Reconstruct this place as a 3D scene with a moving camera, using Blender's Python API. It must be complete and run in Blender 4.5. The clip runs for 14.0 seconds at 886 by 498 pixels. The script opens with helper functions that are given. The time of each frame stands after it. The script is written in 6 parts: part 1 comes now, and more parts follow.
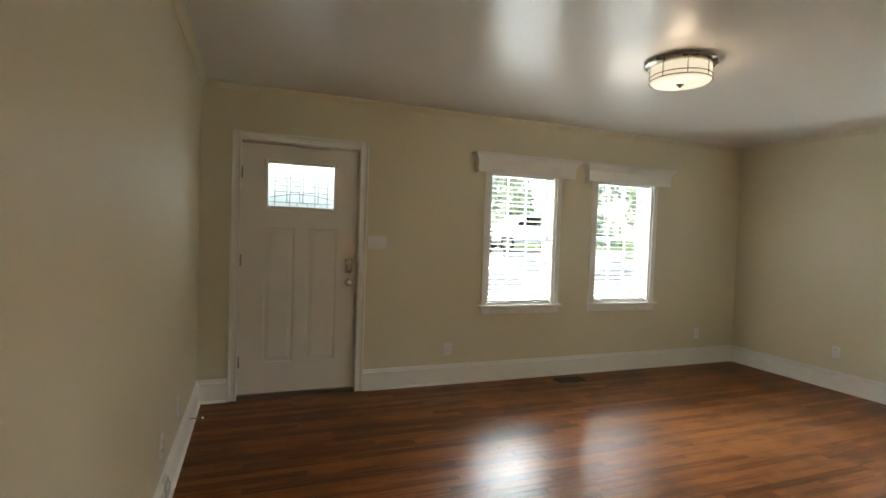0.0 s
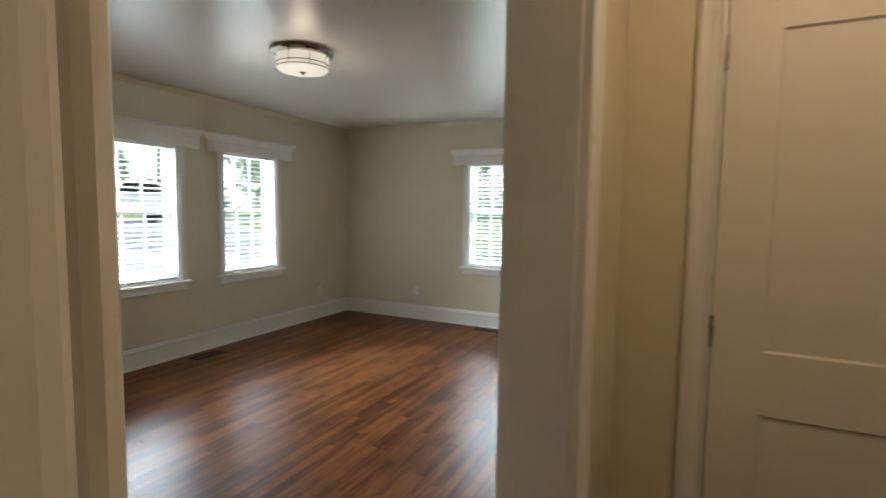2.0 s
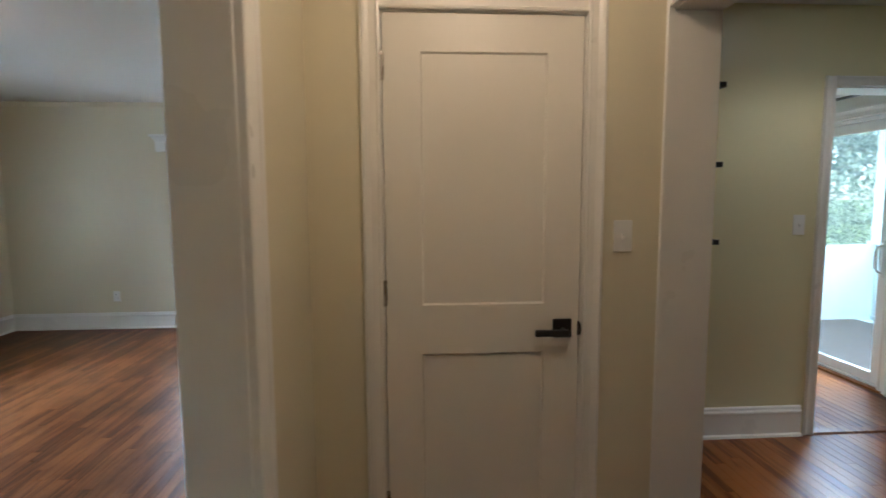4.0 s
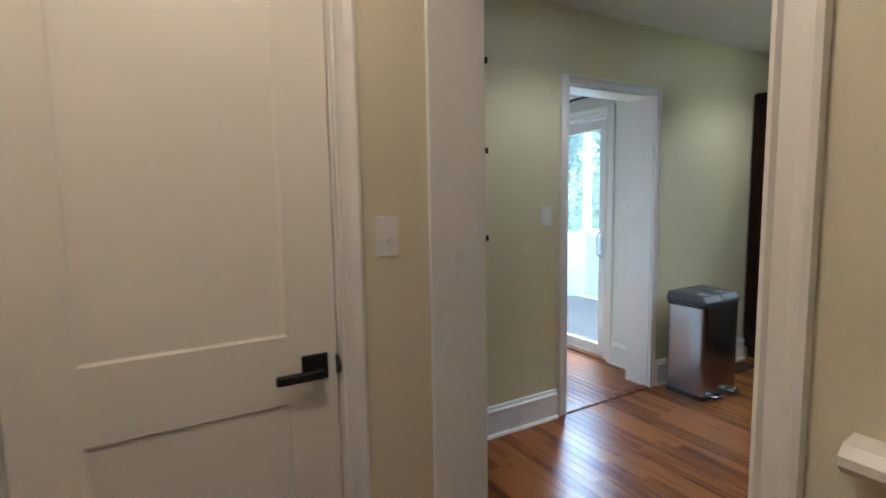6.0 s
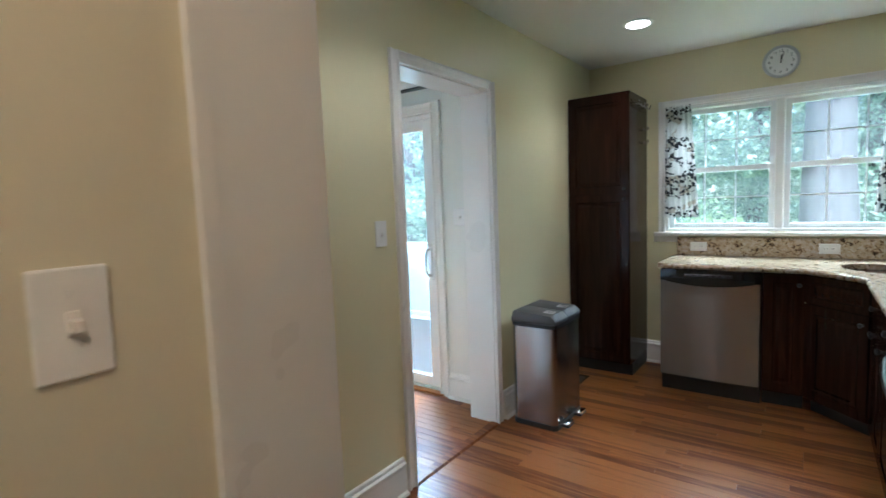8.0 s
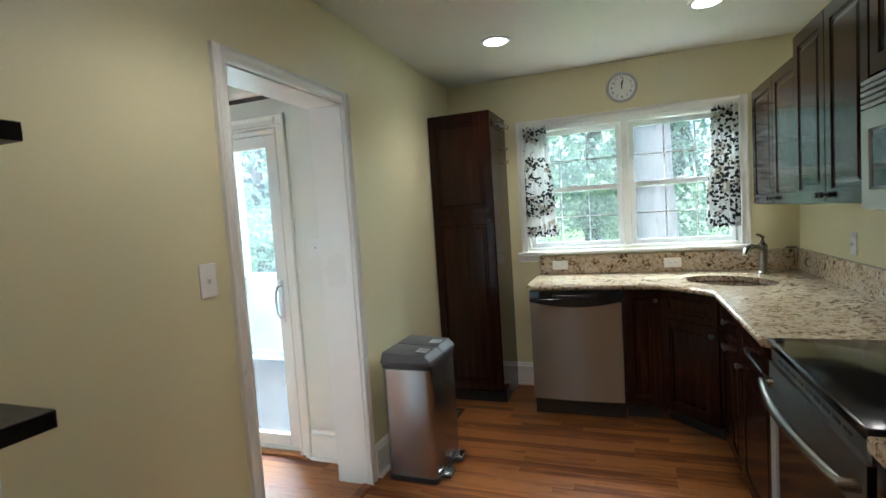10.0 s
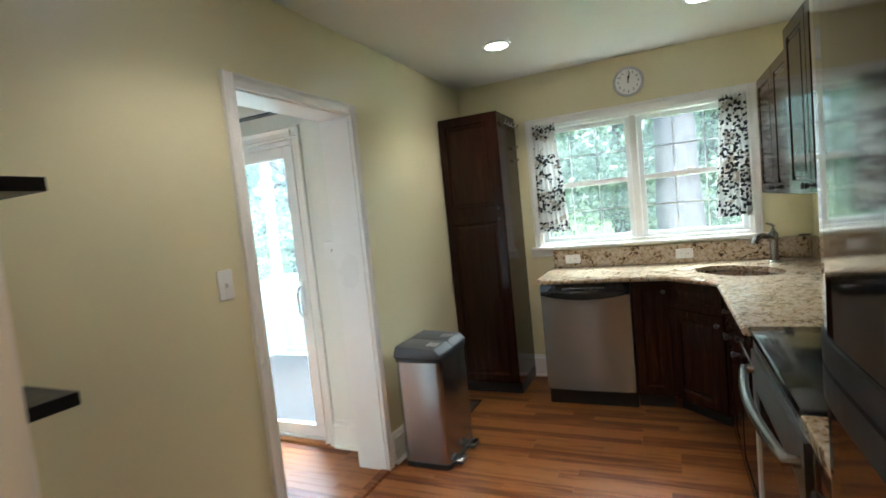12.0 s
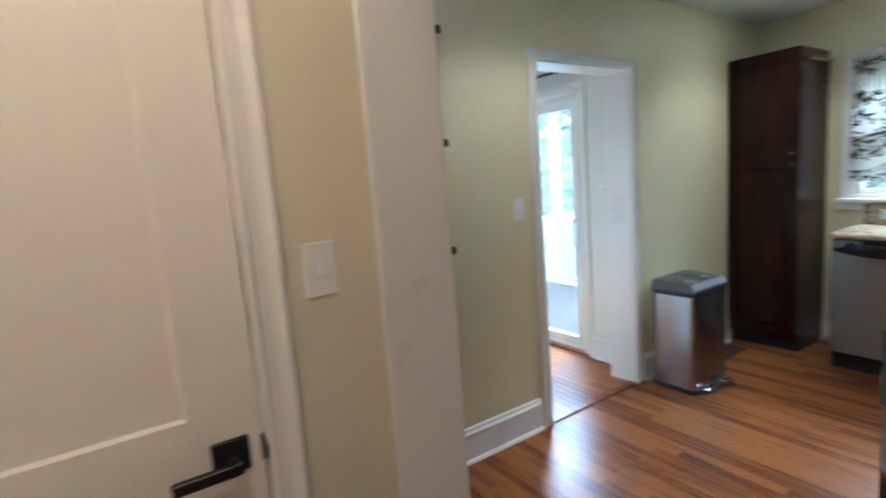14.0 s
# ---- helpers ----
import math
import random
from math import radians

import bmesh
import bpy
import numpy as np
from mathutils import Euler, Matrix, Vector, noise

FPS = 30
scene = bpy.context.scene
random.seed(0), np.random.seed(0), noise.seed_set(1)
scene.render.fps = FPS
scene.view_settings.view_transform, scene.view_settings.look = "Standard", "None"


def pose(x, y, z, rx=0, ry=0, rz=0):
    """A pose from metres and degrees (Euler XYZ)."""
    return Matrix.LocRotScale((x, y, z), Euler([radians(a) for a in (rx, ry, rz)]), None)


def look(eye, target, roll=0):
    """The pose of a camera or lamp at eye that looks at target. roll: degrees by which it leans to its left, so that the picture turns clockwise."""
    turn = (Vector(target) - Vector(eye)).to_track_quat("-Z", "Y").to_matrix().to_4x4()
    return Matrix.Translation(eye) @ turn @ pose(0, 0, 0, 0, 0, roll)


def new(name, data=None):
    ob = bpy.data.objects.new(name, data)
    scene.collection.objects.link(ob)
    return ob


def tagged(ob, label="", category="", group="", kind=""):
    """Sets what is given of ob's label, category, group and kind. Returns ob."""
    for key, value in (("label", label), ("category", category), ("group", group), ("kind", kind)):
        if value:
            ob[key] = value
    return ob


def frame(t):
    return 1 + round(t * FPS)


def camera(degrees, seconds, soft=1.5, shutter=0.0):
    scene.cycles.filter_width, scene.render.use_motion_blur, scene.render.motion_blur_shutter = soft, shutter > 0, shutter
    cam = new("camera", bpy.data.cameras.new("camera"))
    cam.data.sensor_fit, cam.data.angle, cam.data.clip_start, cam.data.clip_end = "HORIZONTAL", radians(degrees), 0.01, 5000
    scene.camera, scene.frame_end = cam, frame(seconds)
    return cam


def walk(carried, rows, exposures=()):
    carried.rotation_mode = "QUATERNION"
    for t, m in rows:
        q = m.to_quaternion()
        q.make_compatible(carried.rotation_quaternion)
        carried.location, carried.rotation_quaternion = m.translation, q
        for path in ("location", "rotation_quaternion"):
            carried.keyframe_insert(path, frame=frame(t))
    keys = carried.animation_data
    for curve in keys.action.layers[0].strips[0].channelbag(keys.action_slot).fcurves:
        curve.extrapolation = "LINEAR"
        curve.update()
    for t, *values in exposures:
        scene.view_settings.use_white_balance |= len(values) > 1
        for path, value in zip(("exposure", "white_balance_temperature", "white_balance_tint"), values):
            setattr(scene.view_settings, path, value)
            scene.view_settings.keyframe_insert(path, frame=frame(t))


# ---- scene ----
cam = camera(83.6, 14.0, shutter=0.5)
EXPOSURES = [(0, 1.43, 6700, 10), (1.2, 1.28, 6500, 10), (2.0, 1.14, 6100, 10), (3.0, 1.18, 5700, 10), (4.2, 1.48, 5200, 10), (6.3, 1.9, 4850, 10), (9.0, 2.08, 5200, 9), (11.3, 2.2, 5500, 10), (13.0, 2.33, 5250, 9), (13.5, 2.3, 4950, 9), (14, 2.25, 4800, 9)]
PATH = [
    (0, (0.217, 0.125, 1.371), (0.931, 1.992, 1.307), 2.0),
    (0.5, (0.160, 0.088, 1.354), (0.990, 1.905, 1.233), 1.17),
    (1, (0.083, 0.115, 1.430), (1.298, 1.690, 1.250), 0.33),
    (1.5, (0.004, 0.121, 1.416), (1.604, 1.313, 1.244), 0.0),
    (2, (-0.036, 0.07, 1.412), (1.75, 0.957, 1.251), 0.8),
    (2.5, (-0.124, 0.02, 1.418), (1.784, 0.599, 1.257), 0.7),
    (3, (-0.184, -0.002, 1.409), (1.789, 0.279, 1.241), 0.3),
    (3.5, (-0.222, -0.054, 1.411), (1.769, 0.01, 1.228), -0.1),
    (4, (-0.174, -0.099, 1.396), (1.813, -0.222, 1.203), -0.3),
    (6.5, (0.430, -0.378, 1.368), (2.068, -1.509, 1.172), -1.2),
    (7, (0.580, -0.475, 1.362), (2.140, -1.713, 1.181), -1.35),
    (7.5, (0.836, -0.594, 1.374), (2.208, -2.038, 1.19), -1.4),
    (8, (0.996, -0.697, 1.371), (2.182, -2.298, 1.191), -2.2),
    (8.5, (1.131, -0.857, 1.364), (2.139, -2.573, 1.171), -2.2),
    (9, (1.21, -0.966, 1.376), (1.992, -2.796, 1.175), -1.3),
    (11.5, (1.06, -1.024, 1.457), (1.759, -2.896, 1.366), -5.3),
    (12, (0.985, -0.939, 1.439), (1.81, -2.755, 1.295), -5.8),
    (12.5, (0.907, -0.801, 1.432), (1.822, -2.57, 1.251), -6.4),
    (13, (0.816, -0.695, 1.427), (1.886, -2.373, 1.221), -6.5),
    (13.5, (0.697, -0.580, 1.410), (2.007, -2.073, 1.173), -4.88),
    (14, (0.587, -0.515, 1.43), (2.237, -1.612, 1.158), -4.4),
]
walk(cam, [(t, look(eye, target, roll)) for t, eye, target, roll in PATH], EXPOSURES)
# ---- world, sun, lamps ----
world = bpy.data.worlds.new("world")
scene.world = world
world.use_nodes = True
wn = world.node_tree.nodes
sky = wn.new("ShaderNodeTexSky")
sky.sky_type = "NISHITA"
sky.sun_disc = False
sky.sun_elevation = radians(55)
sky.sun_rotation = radians(322)
wn["Background"].inputs["Strength"].default_value = 0.15
world.node_tree.links.new(sky.outputs[0], wn["Background"].inputs["Color"])
sun_data = bpy.data.lights.new("sun", "SUN")
sun_data.energy, sun_data.angle, sun_data.color = 5.0, radians(0.6), (1.0, 0.95, 0.87)
sun = new("sun", sun_data)
sun.matrix_basis = look((0, 0, 0), (0.35, -0.45, -0.82))


def area_lamp(name, place, target, w, h, power, color):
    d = bpy.data.lights.new(name, "AREA")
    d.shape, d.size, d.size_y, d.energy, d.color = "RECTANGLE", w, h, power, color
    ob = new(name, d)
    ob.matrix_basis = look(place, target)
    return ob


def bulb(name, place, power, color, radius=0.05):
    d = bpy.data.lights.new(name, "POINT")
    d.energy, d.color, d.shadow_soft_size = power, color, radius
    ob = new(name, d)
    ob.location = place
    return ob


DAY = (0.85, 0.955, 1.0)
WARM = (1.0, 0.78, 0.57)
# unseen area lamps added outside the openings in place of sky light
area_lamp("window_sky_fill", (3.4, 8.4, 3.75), (3.2, 4.3, 1.3), 7.0, 2.2, 2450, DAY)
area_lamp("window_sky_fill", (8.6, 2.1, 3.6), (5.5, 2.1, 1.3), 3.4, 2.0, 1100, DAY)
area_lamp("window_sky_fill", (1.2, -6.9, 3.7), (1.2, -5.0, 1.5), 3.0, 1.6, 240, (0.93, 1.0, 0.90))
# added under the porch ceiling, out of view, to brighten the sun room
area_lamp("porch_fill", (4.0, -5.15, 2.37), (3.8, -3.4, 0.5), 2.4, 0.45, 145, (0.78, 0.92, 1.0))
bulb("ceiling_lamp_bulb", (2.62, 2.47, 2.36), 3, WARM, 0.08)
bulb("hall_lamp_bulb", (0.75, -0.38, 2.36), 4.3, (1.0, 0.69, 0.41), 0.09)
# The third, at y -2.2, is unseen; added because the wall there is bright.
for can_x, can_y in ((1.89, -4.06), (0.74, -4.06), (1.89, -2.2)):
    d = bpy.data.lights.new("downlight_bulb", "SPOT")
    d.energy, d.color, d.spot_size, d.spot_blend, d.shadow_soft_size = 8.2, (1.0, 0.86, 0.68), radians(130), 0.6, 0.06
    new("downlight_bulb", d).location = (can_x, can_y, 2.445)


# ---- materials ----
def nodes_of(name):
    m = bpy.data.materials.new(name)
    m.use_nodes = True
    t = m.node_tree
    return m, t.nodes, t.links, t.nodes["Principled BSDF"]


def paint(name, color, rough=0.5, amount=0.06, scale=3.0, bump=0.05, bump_scale=60.0, metal=0.0, stretch=(1, 1, 1), coat=0.0):
    """A surface of one base colour with two scales of variation and a fine relief."""
    m, n, l, b = nodes_of(name)
    geo = n.new("ShaderNodeNewGeometry")
    mp = n.new("ShaderNodeMapping")
    mp.inputs["Scale"].default_value = stretch
    l.new(geo.outputs["Position"], mp.inputs["Vector"])
    big = n.new("ShaderNodeTexNoise")
    big.inputs["Scale"].default_value, big.inputs["Detail"].default_value = scale, 4.0
    fine = n.new("ShaderNodeTexNoise")
    fine.inputs["Scale"].default_value, fine.inputs["Detail"].default_value = bump_scale, 3.0
    for tex in (big, fine):
        l.new(mp.outputs[0], tex.inputs["Vector"])
    add = n.new("ShaderNodeMath")
    add.operation = "MULTIPLY_ADD"
    l.new(fine.outputs["Fac"], add.inputs[0])
    add.inputs[1].default_value = 0.35
    l.new(big.outputs["Fac"], add.inputs[2])
    ramp = n.new("ShaderNodeMapRange")
    ramp.inputs["From Min"].default_value, ramp.inputs["From Max"].default_value = 0.35, 1.0
    ramp.inputs["To Min"].default_value, ramp.inputs["To Max"].default_value = 1.0 - amount, 1.0 + amount
    l.new(add.outputs[0], ramp.inputs["Value"])
    mul = n.new("ShaderNodeVectorMath")
    mul.operation = "SCALE"
    mul.inputs[0].default_value = color
    l.new(ramp.outputs[0], mul.inputs["Scale"])
    l.new(mul.outputs[0], b.inputs["Base Color"])
    rr = n.new("ShaderNodeMapRange")
    rr.inputs["From Min"].default_value, rr.inputs["From Max"].default_value = 0.3, 0.7
    rr.inputs["To Min"].default_value, rr.inputs["To Max"].default_value = max(rough - 0.06, 0.02), min(rough + 0.06, 1)
    l.new(big.outputs["Fac"], rr.inputs["Value"])
    if amount:
        l.new(rr.outputs[0], b.inputs["Roughness"])
    b.inputs["Roughness"].default_value = rough
    b.inputs["Metallic"].default_value = metal
    b.inputs["Coat Weight"].default_value = coat
    if bump:
        bp = n.new("ShaderNodeBump")
        bp.inputs["Strength"].default_value, bp.inputs["Distance"].default_value = bump, 0.01
        l.new(fine.outputs["Fac"], bp.inputs["Height"])
        l.new(bp.outputs[0], b.inputs["Normal"])
    return m


def wood(name, dark, mid, light, rough=0.3, along="x", coat=0.0, vary=1.0, pore=0.06, stain=0.0):
    """Grained wood; every piece takes its own tone and its own stretch of the grain."""
    m, n, l, b = nodes_of(name)
    geo = n.new("ShaderNodeNewGeometry")
    info = n.new("ShaderNodeObjectInfo")
    r1 = n.new("ShaderNodeMath")
    r1.operation = "ADD"
    l.new(info.outputs["Random"], r1.inputs[0])
    l.new(geo.outputs["Random Per Island"], r1.inputs[1])
    fr = n.new("ShaderNodeMath")
    fr.operation = "FRACT"
    l.new(r1.outputs[0], fr.inputs[0])
    shift = n.new("ShaderNodeVectorMath")
    shift.operation = "MULTIPLY_ADD"
    comb = n.new("ShaderNodeCombineXYZ")
    for k in range(3):
        l.new(fr.outputs[0], comb.inputs[k])
    l.new(comb.outputs[0], shift.inputs[0])
    shift.inputs[1].default_value = (31.0, 17.0, 23.0)
    l.new(geo.outputs["Position"], shift.inputs[2])
    mp = n.new("ShaderNodeMapping")
    mp.inputs["Scale"].default_value = {"x": (1.6, 22, 22), "y": (22, 1.6, 22), "z": (22, 22, 1.6)}[along]
    l.new(shift.outputs[0], mp.inputs["Vector"])
    grain = n.new("ShaderNodeTexNoise")
    grain.inputs["Scale"].default_value, grain.inputs["Detail"].default_value, grain.inputs["Distortion"].default_value = 1.6, 6.0, 0.8
    l.new(mp.outputs[0], grain.inputs["Vector"])
    mp2 = n.new("ShaderNodeMapping")
    mp2.inputs["Scale"].default_value = {"x": (5, 160, 160), "y": (160, 5, 160), "z": (160, 160, 5)}[along]
    l.new(shift.outputs[0], mp2.inputs["Vector"])
    pores = n.new("ShaderNodeTexNoise")
    pores.inputs["Scale"].default_value, pores.inputs["Detail"].default_value = 1.0, 3.0
    l.new(mp2.outputs[0], pores.inputs["Vector"])
    tone = n.new("ShaderNodeMath")
    tone.operation = "MULTIPLY_ADD"
    l.new(fr.outputs[0], tone.inputs[0])
    tone.inputs[1].default_value = 0.55 * vary
    l.new(grain.outputs["Fac"], tone.inputs[2])
    t2 = n.new("ShaderNodeMath")
    t2.operation = "MULTIPLY_ADD"
    l.new(pores.outputs["Fac"], t2.inputs[0])
    t2.inputs[1].default_value = 0.35
    l.new(tone.outputs[0], t2.inputs[2])
    ramp = n.new("ShaderNodeValToRGB")
    ramp.color_ramp.elements[0].position, ramp.color_ramp.elements[0].color = 0.36, (*dark, 1)
    ramp.color_ramp.elements[1].position, ramp.color_ramp.elements[1].color = 1.12 if vary < 0.5 else 1.0, (*light, 1)
    e = ramp.color_ramp.elements.new(0.72)
    e.color = (*mid, 1)
    l.new(t2.outputs[0], ramp.inputs["Fac"])
    blot = n.new("ShaderNodeTexNoise")
    blot.inputs["Scale"].default_value, blot.inputs["Detail"].default_value, blot.inputs["Roughness"].default_value = 1.7, 6.0, 0.62
    l.new(geo.outputs["Position"], blot.inputs["Vector"])
    bl = n.new("ShaderNodeMapRange")
    bl.inputs["From Min"].default_value, bl.inputs["From Max"].default_value = 0.36, 0.54
    bl.inputs["To Min"].default_value, bl.inputs["To Max"].default_value = 1.0 - stain, 1.0
    l.new(blot.outputs["Fac"], bl.inputs["Value"])
    worn = n.new("ShaderNodeVectorMath")
    worn.operation = "SCALE"
    l.new(ramp.outputs["Color"], worn.inputs[0])
    l.new(bl.outputs[0], worn.inputs["Scale"])
    l.new(worn.outputs[0], b.inputs["Base Color"])
    rr = n.new("ShaderNodeMapRange")
    rr.inputs["From Min"].default_value, rr.inputs["From Max"].default_value = 0.3, 0.8
    rr.inputs["To Min"].default_value, rr.inputs["To Max"].default_value = rough - 0.015, rough + 0.03
    l.new(grain.outputs["Fac"], rr.inputs["Value"])
    l.new(rr.outputs[0], b.inputs["Roughness"])
    b.inputs["Coat Weight"].default_value, b.inputs["Coat Roughness"].default_value = coat, 0.2
    bp = n.new("ShaderNodeBump")
    bp.inputs["Strength"].default_value, bp.inputs["Distance"].default_value = pore, 0.01
    l.new(t2.outputs[0], bp.inputs["Height"])
    l.new(bp.outputs[0], b.inputs["Normal"])
    return m


def granite(name):
    m, n, l, b = nodes_of(name)
    geo = n.new("ShaderNodeNewGeometry")
    noise1 = n.new("ShaderNodeTexNoise")
    noise1.inputs["Scale"].default_value, noise1.inputs["Detail"].default_value, noise1.inputs["Distortion"].default_value = 48, 7, 0.9
    noise2 = n.new("ShaderNodeTexNoise")
    noise2.inputs["Scale"].default_value, noise2.inputs["Detail"].default_value = 11, 4
    vor = n.new("ShaderNodeTexVoronoi")
    vor.inputs["Scale"].default_value = 150
    for tex in (noise1, noise2, vor):
        l.new(geo.outputs["Position"], tex.inputs["Vector"])
    ramp = n.new("ShaderNodeValToRGB")
    stops = ((0.345, (0.035, 0.026, 0.02)), (0.395, (0.22, 0.135, 0.075)), (0.445, (0.45, 0.33, 0.195)), (0.54, (0.56, 0.455, 0.32)), (0.68, (0.63, 0.56, 0.46)))
    el = ramp.color_ramp.elements
    el[0].position, el[0].color = stops[0][0], (*stops[0][1], 1)
    el[1].position, el[1].color = stops[-1][0], (*stops[-1][1], 1)
    for p, c in stops[1:-1]:
        e = el.new(p)
        e.color = (*c, 1)
    mixv = n.new("ShaderNodeMath")
    mixv.operation = "MULTIPLY_ADD"
    l.new(noise2.outputs["Fac"], mixv.inputs[0])
    mixv.inputs[1].default_value = 0.35
    sub = n.new("ShaderNodeMath")
    sub.operation = "MULTIPLY_ADD"
    l.new(noise1.outputs["Fac"], sub.inputs[0])
    sub.inputs[1].default_value, sub.inputs[2].default_value = 1.0, -0.16
    l.new(sub.outputs[0], mixv.inputs[2])
    l.new(mixv.outputs[0], ramp.inputs["Fac"])
    spec = n.new("ShaderNodeMix")
    spec.data_type = "RGBA"
    spec.blend_type = "MULTIPLY"
    spec.inputs[0].default_value = 0.22
    l.new(ramp.outputs["Color"], spec.inputs[6])
    l.new(vor.outputs["Distance"], spec.inputs[7])
    l.new(spec.outputs[2], b.inputs["Base Color"])
    b.inputs["Roughness"].default_value = 0.14
    return m


def glass(name, color=(1, 1, 1), rough=0.0):
    m, n, l, b = nodes_of(name)
    b.inputs["Base Color"].default_value = (*color, 1)
    b.inputs["Transmission Weight"].default_value = 1.0
    b.inputs["Roughness"].default_value = rough
    b.inputs["IOR"].default_value = 1.45
    return m


def thin_glass(name, veil=0.0):
    """A clear flat pane: straight through, with a slight mirror gloss and a translucent film that paints in a haze of
    daylight.
    """
    m, n, l, b = nodes_of(name)
    through_ = n.new("ShaderNodeBsdfTransparent")
    through_.inputs["Color"].default_value = (0.97, 0.985, 0.975, 1)
    gloss = n.new("ShaderNodeBsdfGlossy")
    gloss.inputs["Roughness"].default_value = 0.0
    ms = n.new("ShaderNodeMixShader")
    ms.inputs[0].default_value = 0.035
    film_ = n.new("ShaderNodeBsdfTranslucent")
    film_.inputs["Color"].default_value = (0.78, 0.83, 0.86, 1)
    md = n.new("ShaderNodeMixShader")
    md.inputs[0].default_value = veil
    l.new(through_.outputs[0], md.inputs[1])
    l.new(film_.outputs[0], md.inputs[2])
    l.new(md.outputs[0], ms.inputs[1])
    l.new(gloss.outputs[0], ms.inputs[2])
    l.new(ms.outputs[0], n["Material Output"].inputs["Surface"])
    return m


def glow(name, color, strength):
    m, n, l, b = nodes_of(name)
    b.inputs["Base Color"].default_value = (0.8, 0.78, 0.72, 1)
    b.inputs["Emission Color"].default_value = (*color, 1)
    b.inputs["Emission Strength"].default_value = strength
    return m


WALL = paint("cream_wall_paint", (0.735, 0.686, 0.52), 0.42, 0.015, 1.0, 0.03, 120)
WALL_K = paint("pale_green_cream_paint", (0.755, 0.705, 0.45), 0.36, 0.015, 1.0, 0.02, 120)
WALL_SUN = paint("pale_wall_paint", (0.82, 0.83, 0.78), 0.45, 0.015, 1.0, 0.03, 120)
CEIL = paint("gloss_ceiling_paint", (0.74, 0.73, 0.70), 0.30, 0.0, 0.8, 0.0, 3.0)
CEIL_K = paint("satin_ceiling_paint", (0.76, 0.735, 0.685), 0.34, 0.0, 0.8, 0.0, 4.0)
TRIM = paint("white_trim_paint", (0.86, 0.85, 0.81), 0.32, 0.015, 3.0, 0.015, 40)
DOOR = paint("white_door_paint", (0.82, 0.795, 0.735), 0.38, 0.012, 3.0, 0.012, 60)
PLASTIC = paint("white_plastic", (0.86, 0.86, 0.84), 0.32, 0.01, 8.0, 0.0)
SLAT = paint("white_blind_slat", (0.82, 0.82, 0.80), 0.4, 0.02, 8.0, 0.0)
VINYL = paint("white_vinyl", (0.82, 0.83, 0.82), 0.35, 0.01, 8.0, 0.0)
BLACK = paint("matt_black_metal", (0.012, 0.012, 0.013), 0.42, 0.1, 20, 0.05, 200, 0.2)
BLACKGLOSS = paint("black_gloss", (0.008, 0.008, 0.009), 0.10, 0.1, 10, 0.0)
BLACKPLASTIC = paint("black_plastic", (0.015, 0.015, 0.016), 0.4, 0.1, 10, 0.05, 200)
STEEL = paint("brushed_steel", (0.26, 0.247, 0.232), 0.34, 0.0, 2.0, 0.0, 30.0, 1.0, (1, 1, 30))
STEEL_H = paint("brushed_steel_across", (0.30, 0.295, 0.285), 0.25, 0.0, 2.0, 0.0, 30.0, 1.0, (30, 30, 1))
NICKEL = paint("satin_nickel", (0.42, 0.39, 0.35), 0.28, 0.06, 20, 0.0, 60, 1.0)
BRONZE = paint("aged_nickel", (0.22, 0.19, 0.16), 0.35, 0.1, 20, 0.0, 60, 1.0)
GREYLID = paint("grey_lid_plastic", (0.085, 0.085, 0.09), 0.5, 0.05, 10, 0.04, 200)
OAK = wood("oak_floor", (0.070, 0.024, 0.0085), (0.175, 0.053, 0.0150), (0.37, 0.142, 0.043), 0.30, "x", 0.0, 0.9, 0.03, 0.12)
OAKOLD = wood("old_oak_floor", (0.046, 0.0140, 0.0048), (0.130, 0.040, 0.0120), (0.27, 0.098, 0.031), 0.34, "x", 0.0, 0.75, 0.045, 0.38)
for varnished, gloss_level in ((OAK, 0.20), (OAKOLD, 0.15)):
    varnished.node_tree.nodes["Principled BSDF"].inputs["Specular IOR Level"].default_value = gloss_level
OAKSUB = paint("floor_gap", (0.03, 0.014, 0.007), 0.6, 0.1, 6, 0.0)
CHERRY = wood("dark_cherry_wood", (0.012, 0.0046, 0.0027), (0.020, 0.0072, 0.0040), (0.034, 0.0122, 0.0066), 0.15, "z", 0.0, 0.2, 0.0)
CHERRY.node_tree.nodes["Principled BSDF"].inputs["Specular IOR Level"].default_value = 0.22
GRANITE = granite("speckled_granite")
GLASS = thin_glass("clear_glass")
# Both carry a pale film that puts the bright view's haze into the panes.
VEILED = thin_glass("veiled_window_glass", 0.022)
HAZY = thin_glass("hazy_door_glass", 0.026)
LEADGLASS = glass("textured_glass", (0.17, 0.19, 0.19), 0.4)


# ---- mesh helpers ----
def box(bm, x0, x1, y0, y1, z0, z1, bevel=0.0, seg=1):
    m = Matrix.LocRotScale(((x0 + x1) / 2, (y0 + y1) / 2, (z0 + z1) / 2), None, (abs(x1 - x0), abs(y1 - y0), abs(z1 - z0)))
    vs = bmesh.ops.create_cube(bm, size=1.0, matrix=m)["verts"]
    if bevel:
        es = list({e for v in vs for e in v.link_edges})
        bmesh.ops.bevel(bm, geom=es, offset=bevel, segments=seg, affect="EDGES", profile=0.5)
    return vs


